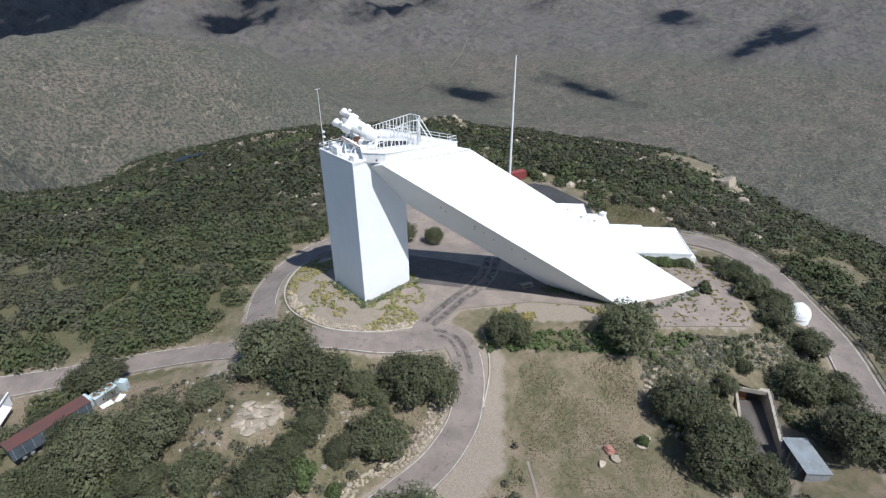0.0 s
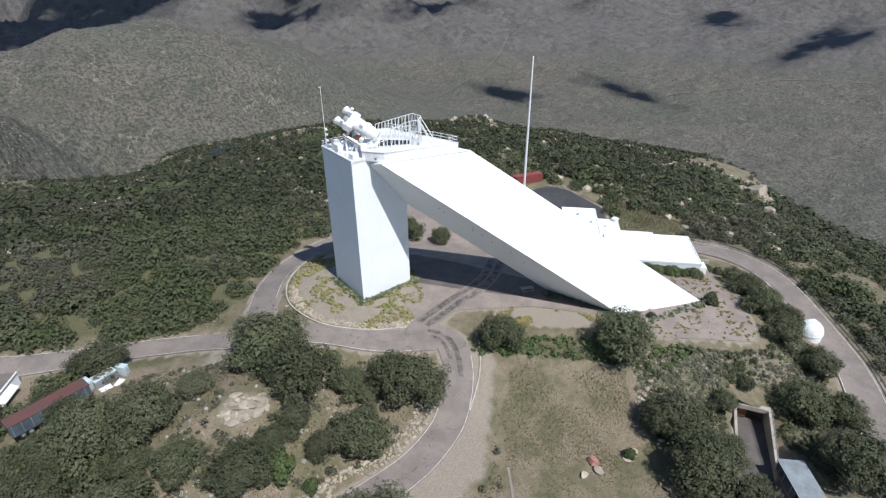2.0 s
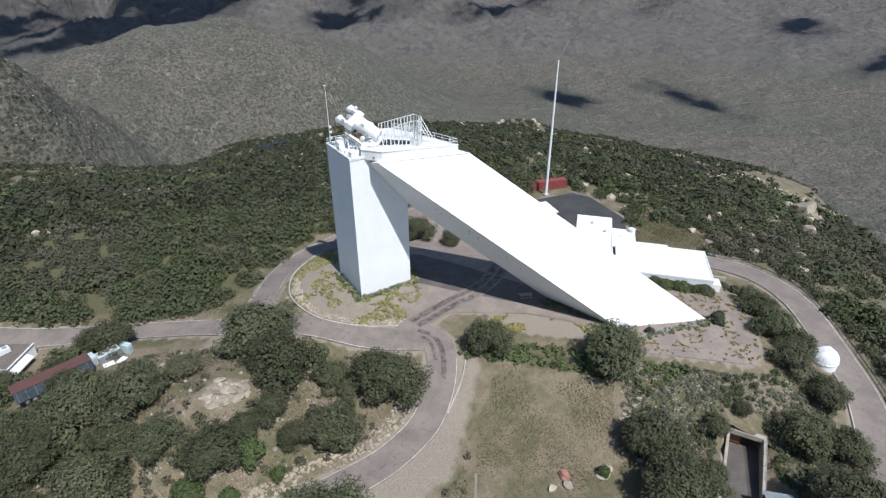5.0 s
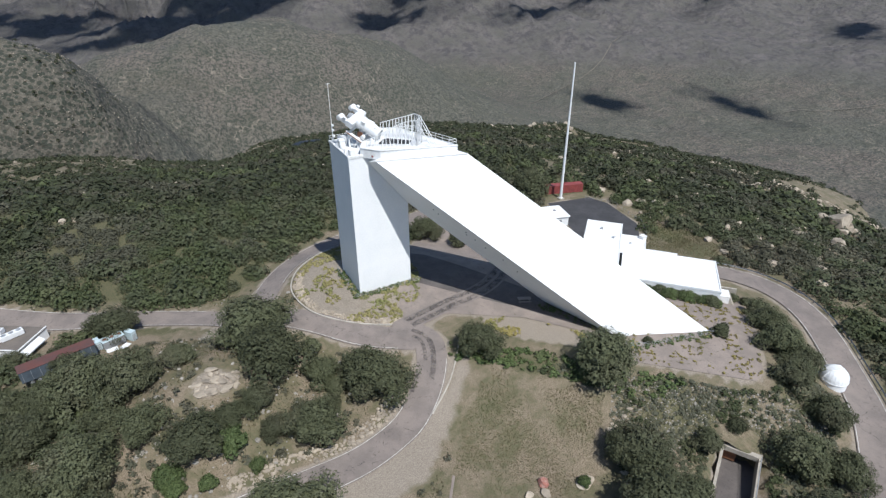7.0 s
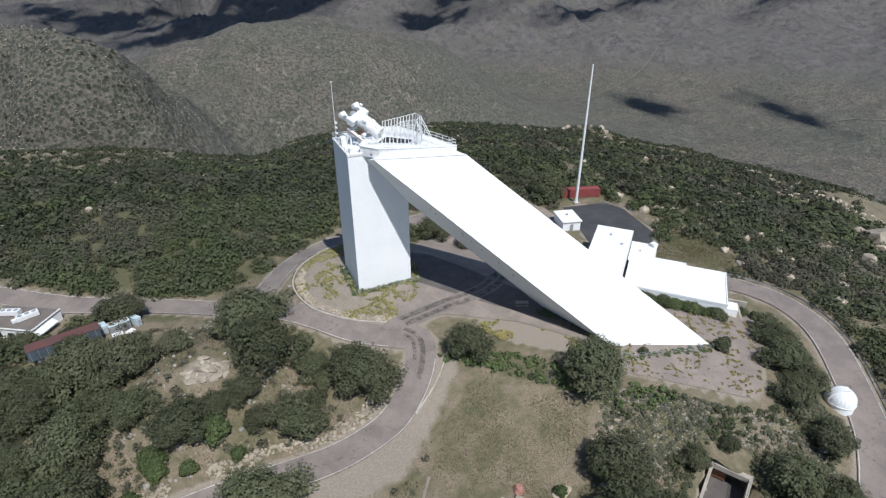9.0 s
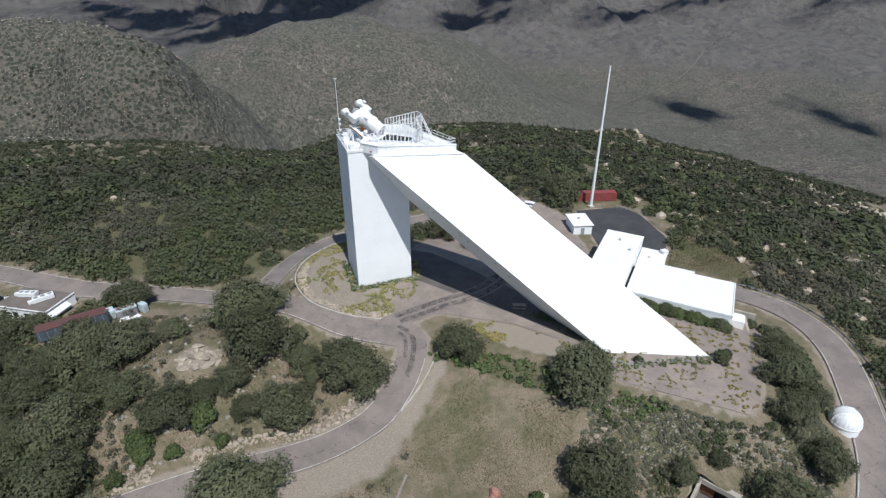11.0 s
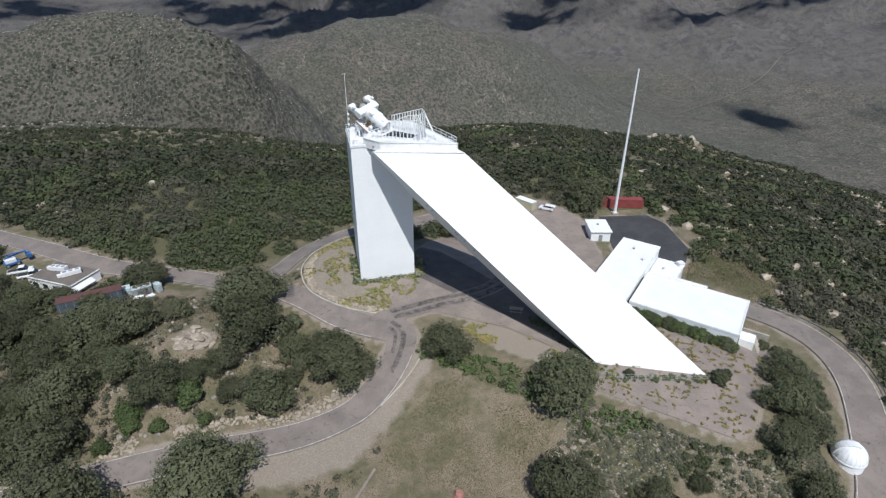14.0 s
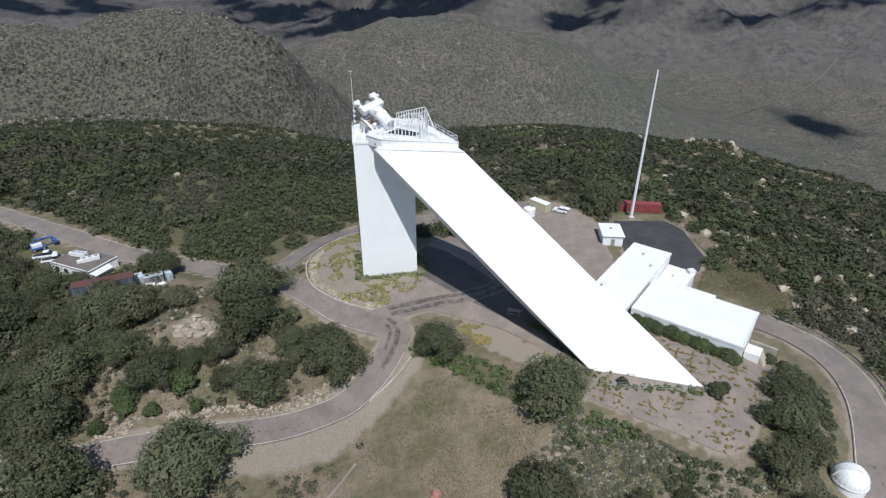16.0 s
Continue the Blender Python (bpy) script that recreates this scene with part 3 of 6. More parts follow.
tagged(new("pavement_dark", patch("pavement_dark", ASPHALT_PAD, 0.14, TAR, 1.5)), "dark fresh asphalt lot behind the low building", "pavement", kind="structure")


def edge_line(name, line, offset, a, b, width=0.13, label="faded white line along the road's edge"):
    k0, k1 = int(a * len(line)), int(b * len(line))
    seg = side_of(line, offset)[k0:k1]
    tagged(new(name, ribbon(name, seg, width / 2, -width / 2, 0.26, LINE, 1)), label, "road marking", kind="structure")


edge_line("trim_line", ROAD_WEST, 2.7, 0.02, 0.80)
edge_line("trim_line", ROAD_WEST, -2.7, 0.3, 0.99)
edge_line("trim_line", ROAD_LOOP, 3.1, 0.1, 0.99)
edge_line("trim_line", ROAD_LOOP, -3.1, 0.12, 0.5, 0.2)
edge_line("trim_line", ROAD_SOUTH, 2.6, 0.12, 0.99, 0.13)
edge_line("trim_line", ROAD_SOUTH, -2.6, 0.2, 0.99, 0.13)
edge_line("trim_line", ROAD_EAST, 3.0, 0.1, 0.99)
edge_line("trim_line", ROAD_EAST, -3.0, 0.25, 0.99)


def kerb(name, line, k_from, k_to, w=0.28, h=0.22):
    """A raised kerb along a plan line."""
    seg = line[k_from:k_to]
    a, b = side_of(seg, w / 2), side_of(seg, -w / 2)
    z = land(seg[:, 0], seg[:, 1])
    k = len(seg)
    v = np.concatenate([np.c_[a, z - 0.1], np.c_[a, z + h + 0.14], np.c_[b, z + h + 0.14], np.c_[b, z - 0.1]])
    f = [[i + c * k, i + 1 + c * k, i + 1 + (c + 1) * k, i + (c + 1) * k] for i in range(k - 1) for c in range(3)]
    tagged(new(name, mesh_of(name, v, f, KERB)), "pale concrete kerb round the planted island", "kerb", kind="structure")


isl = curve_through([(2, 27.5), (-2, 25.8), (-8.8, 18.5), (-12.3, 11), (-12.8, 4), (-10.8, -3.6), (-5, -10), (1.5, -13.8)], 0.8)
kerb("kerb_island", isl, 0, len(isl))
jn = curve_through([(11.2, -23.2), (9.6, -26), (5.2, -31.2), (-0.5, -35.2)], 0.8)
kerb("kerb_junction", jn, 0, len(jn), 0.22, 0.12)


# ---- the solar telescope ----
TOWER_W, TOWER_D, TOWER_H = 12.05, 11.6, 30.5
scope = thing("solar_telescope", "white solar telescope tower with a sloping square shaft", "observatory")
tower = part("tower", box(0.04, 0.04, -1.2, TOWER_W - 0.04, TOWER_D - 0.04, TOWER_H - 0.1), WHITE, scope)
NEAR, RIDGE = Vector((4.04, -3.63, 30.52)), Vector((20.31, -10.09, 31.34))
DEEP = Vector((-4.85, 15.85, 0))
FAR, UNDER = RIDGE + DEEP, NEAR + DEEP
RUN = Vector((35.48, -35.24, -31.84))
corners = [NEAR, RIDGE, FAR, UNDER]
shaft = part("shaft", prism([p + RUN * 1.04 for p in corners], [p + RUN * (0.12 if p is UNDER else 0.0) for p in corners]), WHITE, scope, "sloping white shaft, diamond in section")
# vents dotted on the shaded underside
under_dir = (UNDER - NEAR) + RUN * 0.38
for i, (s_, w_) in enumerate(((0.30, 0.30), (0.33, 0.34), (0.42, 0.25), (0.45, 0.36), (0.47, 0.30), (0.52, 0.33), (0.58, 0.28), (0.66, 0.36))):
    n_ = RUN.cross(under_dir).normalized()
    n_ = -n_ if n_.z > 0 else n_
    c_ = NEAR + RUN * s_ + (UNDER - NEAR) * w_
    part("vent", rod(c_ - n_ * 0.05, c_ + n_ * 0.12, 0.16), GREY, shaft)
deck_plan = [(2.6, 0.4), (5.4, -3.0), (19.8, -7.1), (14.2, 9.5), (8.6, 11.3)]
part("platform", prism([(x, y, 30.3) for x, y in deck_plan], [(x, y, 32.1) for x, y in deck_plan]), STAINED, scope, "stained white platform over the shaft's mouth")
# no opening is cut: a thin dark sheet stands for the unlit mouth
well = [(6.6, 1.2), (12.0, -1.6), (13.4, 0.2), (9.2, 4.2)]
part("mouth_shade", prism([(x, y, 32.05) for x, y in well], [(x, y, 32.106) for x, y in well]), DARK, scope, "flat dark sheet painting the shade in the shaft's mouth")
part("tower_roof", box(0.1, 0.1, 30.35, TOWER_W - 0.1, TOWER_D - 0.1, 30.75, 0.03), STAINED, scope)
for nm, b_ in (("coping", (-0.12, -0.12, 30.4, 5.2, 0.22, 30.95)), ("coping", (-0.12, 0.22, 30.4, 0.22, TOWER_D + 0.1, 30.95)), ("coping", (0.22, TOWER_D - 0.22, 30.4, TOWER_W + 0.1, TOWER_D + 0.1, 30.95)), ("coping", (TOWER_W - 0.22, 6.0, 30.4, TOWER_W + 0.1, TOWER_D - 0.22, 30.95))):
    part(nm, box(*b_, 0.03), STAINED, scope)
for a, b in zip(deck_plan, deck_plan[1:] + deck_plan[:1]):
    mid = Vector(((a[0] + b[0]) / 2, (a[1] + b[1]) / 2, 32.18))
    turn_ = Matrix.Rotation(math.atan2(b[1] - a[1], b[0] - a[0]), 4, "Z")
    half = math.dist(a, b) / 2
    part("coping", box(-half, -0.12, -0.1, half, 0.12, 0.1, 0.03, m=Matrix.Translation(mid) @ turn_), STAINED, scope)
# flashing where the shaft's upper face meets the platform
fl = (RIDGE - NEAR)
part("flashing", rod(NEAR + Vector((0.2, -0.1, 0.0)), RIDGE + Vector((0, -0.1, 0.0)), 0.13), STAINED, scope)

# cladding boards of the tower, one mesh for each pair of sides
def board(length):
    bm = bmesh.new()
    x = length / 2
    pro = [(0.0, 0.0), (-0.040, 0.0), (-0.036, 0.728), (0.0, 0.738)]
    a = [bm.verts.new((-x, y, z)) for y, z in pro]
    b = [bm.verts.new((x, y, z)) for y, z in pro]
    for i in range(4):
        bm.faces.new((a[i], a[(i + 1) % 4], b[(i + 1) % 4], b[i]))
    bm.faces.new(a[::-1])
    bm.faces.new(b)
    bmesh.ops.recalc_face_normals(bm, faces=bm.faces)
    me = bpy.data.meshes.new("board")
    bm.to_mesh(me)
    bm.free()
    me.materials.append(WHITE)
    return me
long_b, short_b = board(TOWER_W), board(TOWER_D)
for k in range(41):
    z = 0.05 + k * 0.741
    part("board", long_b, WHITE, tower, at=pose(TOWER_W / 2, 0.04, z))
    part("board", long_b, WHITE, tower, at=pose(TOWER_W / 2, TOWER_D - 0.04, z, 0, 0, 180))
    part("board", short_b, WHITE, tower, at=pose(0.04, TOWER_D / 2, z, 0, 0, -90))
    part("board", short_b, WHITE, tower, at=pose(TOWER_W - 0.04, TOWER_D / 2, z, 0, 0, 90))

# heliostat: a fork on an inclined polar axle that lies along the shaft
helio = thing("heliostat", "white heliostat mirror mount tilted on the tower's roof", "telescope")
POLE = Vector((-0.587, 0.623, 0.517)).normalized()
FORK = Vector((0.81, 0.57, 0.19))
FORK = (FORK - POLE * FORK.dot(POLE)).normalized()
OVER = FORK.cross(POLE).normalized()
HM = Matrix((FORK, POLE, OVER)).transposed().to_4x4()
hub = Vector((4.3, 6.25, 36.1))
def hpos(f_, p_, o_):
    return hub + FORK * f_ + POLE * p_ + OVER * o_
def hbox(f0, p0, o0, f1, p1, o1, bev=0.06):
    return box(f0, p0, o0, f1, p1, o1, bev, m=Matrix.Translation(hub) @ HM)
yoke = part("yoke", hbox(-2.65, -0.7, -0.75, 2.65, 0.75, 0.75, 0.14), STEEL, helio)
for f_ in (-2.0, -0.7, 0.7, 2.0):
    part("rib", hbox(f_ - 0.07, -0.77, -0.82, f_ + 0.07, 0.82, 0.82, 0.02), STAINED, yoke)
for sgn in (-1, 1):
    prong = part("prong", hbox(sgn * 2.2 - 0.42, 0.7, -0.5, sgn * 2.2 + 0.42, 2.35, 0.5, 0.1), STEEL, helio)
    part("prong_end", rod(hpos(sgn * 2.15 - 0.62, 2.35, 0.05), hpos(sgn * 2.15 + 0.62, 2.25, 0.05), 0.55, sides=18), STEEL, prong)
    part("bearing", rod(hpos(sgn * 2.15 - 0.75, 2.35, 0.05), hpos(sgn * 2.15 + 0.75, 2.35, 0.05), 0.34, sides=12), STAINED, prong)
    part("motor", hbox(sgn * 2.5 - 0.25, 1.1, 0.6, sgn * 2.5 + 0.25, 1.7, 1.0, 0.05), STAINED, prong)
cell = part("mirror_cell", rod(hpos(0, 1.1, -0.5), hpos(0, 1.0, -0.1), 0.75, sides=24), STAINED, helio)
part("mirror_rim", rod(hpos(0, 1.0, -0.1), hpos(0, 0.98, 0.0), 0.82, sides=24), GREY, cell)
axle = part("axle", rod(hpos(0, -0.7, 0.1), hpos(0, -5.6, 0.35), 1.4, 1.1, sides=26), STEEL, helio)
for p_, r_ in ((-1.2, 1.5), (-2.6, 1.4), (-3.9, 1.32), (-5.3, 1.24)):
    part("band", rod(hpos(0, p_ + 0.09, 0.15), hpos(0, p_ - 0.09, 0.15), r_, sides=26), STAINED, axle)
for f_, p_ in ((-1.3, -2.0), (0.5, -3.2), (-0.4, -4.5)):
    part("hatch", hbox(f_ * 0.7 - 0.35, p_ - 0.4, 0.95, f_ * 0.7 + 0.35, p_ + 0.4, 1.55, 0.05), STAINED, axle)
for f_ in (-2.3, 2.3):
    part("beam", hbox(f_ - 0.3, -6.4, -2.35, f_ + 0.3, 0.2, -1.75, 0.06), STEEL, helio)
part("rail", rod(hpos(-2.75, 0.2, -1.8), hpos(-2.75, -6.0, -1.8), 0.11, sides=6), RUST, helio, "rust-brown rail")
part("drive_gear", rod(hpos(-1.75, -2.6, -1.25), hpos(-1.62, -2.6, -1.25), 0.75, sides=20), RUST, helio, "brown drive gear")
part("drive_housing", rod(hpos(-2.3, -3.3, -1.0), hpos(-1.7, -3.3, -1.0), 0.42, sides=14), STEEL, helio)
for f_ in (-1.4, 0.0, 1.4):
    part("cradle", hbox(f_ - 0.2, -5.5, -1.9, f_ + 0.2, -4.8, -0.6, 0.04), STEEL, helio)
for p_ in (-5.0, -2.6, -0.4):
    part("cross_beam", hbox(-2.3, p_ - 0.22, -2.2, 2.3, p_ + 0.22, -1.85, 0.04), STAINED, helio)
    for f_ in (-2.3, 2.3):
        top = hpos(f_, p_, -2.0)
        foot_z = 32.1 if top.y < 2.6 else 30.75
        if top.z > foot_z + 0.3:
            part("leg", rod((top.x, top.y, foot_z), top, 0.2, 0.16, sides=8), STEEL, helio)
            part("leg_brace", rod((top.x + 0.9, top.y - 0.6, foot_z), top, 0.08, sides=6), STEEL, helio)
            part("leg_brace", rod((top.x - 0.8, top.y + 0.6, foot_z), top, 0.08, sides=6), STEEL, helio)
cabinet = thing("equipment_cabinet", "small white equipment cabinet on the tower roof", "cabinet", pose(1.3, 7.6, 30.75, 0, 0, 12))
part("body", box(-0.6, -0.5, 0, 0.6, 0.5, 1.5, 0.04), STAINED, cabinet)
part("door", box(-0.5, -0.54, 0.1, 0.5, -0.5, 1.4, 0.01), STEEL, cabinet)

# wind screen: sloping lattice walls along both sides of the beam and across the lower end
def wind_screen():
    ob = thing("wind_screen", "white steel lattice wind screen rising over the platform", "screen")
    lo_n, hi_n = Vector((4.2, 0.8, 32.1)), Vector((12.9, -3.4, 32.1))
    lo_f, hi_f = Vector((9.2, 5.9, 32.1)), Vector((14.4, 0.5, 32.1))
    bend = Vector((14.5, -2.2, 32.1))
    def height(s_):
        return 1.1 + 3.8 * smooth(-0.15, 0.95, s_)
    def wall(a, b, hgt, n_):
        tops, mids = [], []
        for i in range(n_ + 1):
            s_ = i / n_
            p = a.lerp(b, s_)
            h = Vector((0, 0, float(hgt(s_))))
            part("post", rod(p, p + h, 0.075, sides=6), STEEL, ob)
            tops.append(p + h)
            mids.append(p + h * 0.55)
            if i and i % 2:
                part("brace", rod(a.lerp(b, (i - 1) / n_), p + h, 0.05, sides=5), STEEL, ob)
        for row in (tops, mids):
            for p, q in zip(row, row[1:]):
                part("rail", rod(p, q, 0.07, sides=6), STEEL, ob)
    wall(lo_n, hi_n, height, 13)
    wall(lo_f, hi_f, lambda s_: 2.7 + 2.4 * s_, 11)
    wall(hi_n, bend, lambda s_: 4.9 + 0.3 * s_, 3)
    wall(bend, hi_f, lambda s_: 5.2 - 0.1 * s_, 3)
    for p in (hi_n, bend, bend.lerp(hi_f, 0.5)):
        part("stay", rod(p + Vector((0, 0, 4.9)), p + Vector((2.0, -2.2, 0.0)), 0.085, sides=6), STEEL, ob)
    for i in range(1, 6):
        s_ = 0.35 + 0.65 * i / 6
        h = Vector((0, 0, float(height(s_))))
        part("cross_bar", rod(lo_n.lerp(hi_n, s_) + h * 0.5, lo_f.lerp(hi_f, s_) + h * 0.5, 0.045, sides=5), STEEL, ob)
wind_screen()


def handrail(points, gap, h=1.1, label="white pipe handrail along the platform's edge", name="handrail", mat_=None, r=0.04, rails=(1.0, 0.55)):
    ob = thing(name, label, "railing")
    for a, b in zip(points, points[1:]):
        a, b = Vector(a), Vector(b)
        k = max(1, round((b - a).length / gap))
        for i in range(k + 1):
            p = a.lerp(b, i / k)
            part("post", rod(p - Vector((0, 0, 0.05)), p + Vector((0, 0, h)), r, sides=6), mat_ or STEEL, ob)
        for f_ in rails:
            part("rail", rod(a + Vector((0, 0, h * f_)), b + Vector((0, 0, h * f_)), r, sides=6), mat_ or STEEL, ob)
    return ob
handrail([(18.2, -6.5, 32.15), (19.6, -6.95, 32.15), (17.2, 0.2, 32.15), (14.1, 9.3, 32.15)], 1.7, 1.25, r=0.05)
handrail([(0.05, 0.3, 30.9), (0.05, 11.4, 30.9), (6, 11.4, 30.9)], 1.8, 1.05, "thin white handrail round the tower roof")
handrail([(5.9, -2.6, 32.15), (8.6, -3.3, 32.15)], 1.4, 1.0, "short white handrail at the platform's corner")

for x, y, w, d, h, z in ((1.1, 1.2, 0.9, 1.4, 1.0, 30.75), (0.9, 6.0, 1.1, 0.9, 1.6, 30.75), (2.4, 10.0, 1.8, 0.9, 1.2, 30.75), (7.0, 9.6, 1.4, 1.1, 0.9, 32.1)):
    cab = thing("equipment_cabinet", "small white steel equipment cabinet on the roof", "cabinet", pose(x, y, z))
    part("body", box(-w / 2, -d / 2, 0, w / 2, d / 2, h, 0.03), STEEL, cab)
    part("lid", box(-w / 2 - 0.04, -d / 2 - 0.04, h, w / 2 + 0.04, d / 2 + 0.04, h + 0.06, 0.01), STAINED, cab)

mast = thing("antenna_mast", "thin white antenna mast with a crossbar on the tower", "antenna", pose(0.55, 10.6, 30.75))
part("base", box(-0.3, -0.3, 0, 0.3, 0.3, 0.5, 0.03), STEEL, mast)
part("lattice", rod((0, 0, 0.5), (0, 0, 4.0), 0.15, 0.08, sides=5), STEEL, mast)
part("pole", rod((0, 0, 4.0), (0, 0, 11.8), 0.06, 0.035), STEEL, mast)
part("crossbar", rod((-0.4, 0, 11.7), (0.4, 0, 11.7), 0.04, sides=6), STEEL, mast)
for z in (1.4, 2.6, 3.6):
    part("dish", rod((0.1, -0.3, z), (0.18, -0.5, z), 0.28, 0.2, sides=10), STEEL, mast)
sign = thing("hydrant", "small red standpipe at the platform's corner", "standpipe", pose(4.3, -1.6, 30.45))
part("stem", rod((0, 0, 0), (0, 0, 1.2), 0.05, sides=6), STEEL, sign)
part("valve", box(-0.16, -0.16, 0.2, 0.16, 0.16, 0.55, 0.03), RED, sign)


# ---- low building ----
U, V = Vector((0.688, -0.725, 0)), Vector((0.725, 0.688, 0))
def uv(u, v, z):
    return U * u + V * v + Vector((0, 0, z))
def block(u0, v0, u1, v1, z0, z1, into=None):
    return prism([uv(u0, v0, z0), uv(u1, v0, z0), uv(u1, v1, z0), uv(u0, v1, z0)], [uv(u0, v0, z1), uv(u1, v0, z1), uv(u1, v1, z1), uv(u0, v1, z1)], into)
annex = thing("laboratory_building", "low white flat-roofed laboratory building beside the shaft", "building")
for nm, (u0, v0, u1, v1, top) in (("wing", (43.3, 20.5, 52.3, 49.0, 1.85)), ("wing", (52.9, 21.6, 73.5, 35.2, 1.95)), ("wing", (52.4, 35.3, 58.5, 48.2, -0.75)), ("wing", (57.0, 35.25, 65.2, 36.4, 1.9))):
    w = part(nm, block(u0 + 0.1, v0 + 0.1, u1 - 0.1, v1 - 0.1, -6.2, top - 0.3), WHITE, annex)
    part("roof", block(u0, v0, u1, v1, top - 0.3, top), ROOFWHITE, w, "white coated flat roof")
    for a, b in (((u0, v0, u1, v0 + 0.25), 0), ((u0, v1 - 0.25, u1, v1), 0), ((u0, v0 + 0.25, u0 + 0.25, v1 - 0.25), 0), ((u1 - 0.25, v0 + 0.25, u1, v1 - 0.25), 0)):
        part("coping", block(a[0], a[1], a[2], a[3], top, top + 0.14), STAINED, w)
part("expansion_joint", block(52.32, 21.6, 52.88, 34.6, -5.0, 1.0), DARK, annex, "dark gap between two wings")
part("stair", block(73.6, 25.5, 76.2, 28.5, -5.6, -1.2), STAINED, annex)
for k in range(5):
    part("step", block(76.2 + 0.3 * k, 25.5, 76.5 + 0.3 * k, 28.5, -5.6, -1.6 - 0.55 * k), CONCRETE, annex)
part("wall", block(73.7, 31.2, 78.5, 31.6, -5.6, -2.2), CONCRETE, annex, "low pale block wall")
for u, v, z, w in ((57.7, 47.4, -0.75, 0.7), (53.6, 36.4, -0.75, 0.5), (45.2, 26.0, 1.85, 0.35), (47.5, 44.5, 1.85, 0.3), (50.6, 40.2, 1.85, 0.3), (55.0, 43.5, -0.75, 0.3)):
    rv = thing("roof_vent", "small white vent on the flat roof", "vent", Matrix.Translation(uv(u, v, z)))
    part("stack", box(-w, -w, 0, w, w, 0.5 + w * 0.5, 0.03), STAINED, rv)
    part("cap", box(-w - 0.08, -w - 0.08, 0.5 + w * 0.5, w + 0.08, w + 0.08, 0.56 + w * 0.5, 0.01), STAINED, rv)
for v in (38.5, 42.0, 45.5):
    for z in (-3.6,):
        part("window", block(43.25, v, 43.42, v + 1.6, z, z + 1.5), GLASS, annex)
for u in (67.0, 70.0):
    part("window", block(u, 35.1, u + 1.6, 35.28, -3.4, -1.9), GLASS, annex)

hut = thing("pump_hut", "small white hut with a flat white roof", "hut", pose(67.0, 17.6, -5.5, 0, 0, -14))
part("wall", box(-2.6, -3.6, -0.3, 2.6, 3.6, 2.85), WHITE, hut)
part("roof", box(-2.95, -3.95, 2.85, 2.95, 3.95, 3.15, 0.04), ROOFWHITE, hut)
part("door", box(-0.5, -3.66, 0.05, 0.5, -3.6, 2.1, 0.01), GREY, hut)
part("vent", box(-0.4, 0.2, 3.15, 0.2, 0.7, 3.55, 0.03), GREY, hut)


# ---- containers, pole, yard things ----
def shipping_container(at, length, width, height, paint, label, group=""):
    ob = thing("shipping_container", label, "container", at, group)
    L2, W2 = length / 2, width / 2
    def corrugated(n_, span, z0, z1):
        bm = bmesh.new()
        pts_ = []
        for i in range(n_):
            x = -span / 2 + span * i / n_
            s_ = span / n_
            pts_ += [(x, 0), (x + s_ * 0.35, 0), (x + s_ * 0.5, 0.045), (x + s_ * 0.85, 0.045)]
        pts_.append((span / 2, 0))
        lo = [bm.verts.new((x, y, z0)) for x, y in pts_]
        hi = [bm.verts.new((x, y, z1)) for x, y in pts_]
        for i in range(len(pts_) - 1):
            bm.faces.new((lo[i], lo[i + 1], hi[i + 1], hi[i]))
        return bm
    part("floor", box(-L2, -W2, 0.08, L2, W2, 0.3), paint, ob)
    for y, rz in ((-W2, 0), (W2, 180)):
        part("side", corrugated(int(length / 0.28), length - 0.2, 0.28, height - 0.1), paint, ob, at=pose(0, y, 0, 0, 0, rz))
    part("end", corrugated(int(width / 0.28), width - 0.2, 0.28, height - 0.1), paint, ob, at=pose(-L2, 0, 0, 0, 0, -90))
    for y in (-W2 / 2, W2 / 2):
        d = part("door", box(L2 - 0.06, y - W2 / 2 + 0.04, 0.28, L2, y + W2 / 2 - 0.04, height - 0.12, 0.01), paint, ob)
        part("lock_bar", rod((L2 + 0.03, y, 0.3), (L2 + 0.03, y, height - 0.15), 0.03, sides=6), GREY, d)
    part("roof", box(-L2, -W2, height - 0.06, L2, W2, height, 0.01), paint, ob)
    for x in (-L2, L2 - 0.16):
        for y in (-W2 - 0.01, W2 - 0.15):
            part("corner_post", box(x, y, 0, x + 0.16, y + 0.16, height + 0.02, 0.01), paint, ob)
    for y in (-W2 - 0.01, W2 - 0.09):
        part("top_rail", box(-L2 + 0.16, y, height - 0.12, L2 - 0.16, y + 0.1, height + 0.01), paint, ob)
    return ob
shipping_container(pose(83.4, 33.9, ground_at(83.4, 33.9), 0, 0, -17), 12.6, 2.5, 2.75, RED, "long dull red steel shipping container by the pole")
shipping_container(pose(53.6, 38.2, ground_at(53.6, 38.2) + 0.1, 0, 0, -58), 6.4, 2.5, 2.7, BEIGE, "short beige steel container with a white roof in the yard")
part("roof_sheet", box(-3.15, -1.2, 2.71, 3.15, 1.2, 2.74), ROOFWHITE, [o for o in scene.objects if o.name == "shipping_container.001"][0])
pz = ground_at(79.15, 29.95)
mastpole = thing("tall_pole", "very tall tapering white steel pole on a plinth", "pole", pose(79.15, 29.95, pz))
part("plinth", box(-0.9, -0.9, -0.2, 0.9, 0.9, 0.35, 0.05), CONCRETE, mastpole)
part("flange", rod((0, 0, 0.35), (0, 0, 0.5), 0.65, sides=20), STEEL, mastpole)
part("shaft", rod((0, 0, 0.5), (0, 0, 36.7 - pz), 0.46, 0.2, sides=20), STEEL, mastpole)
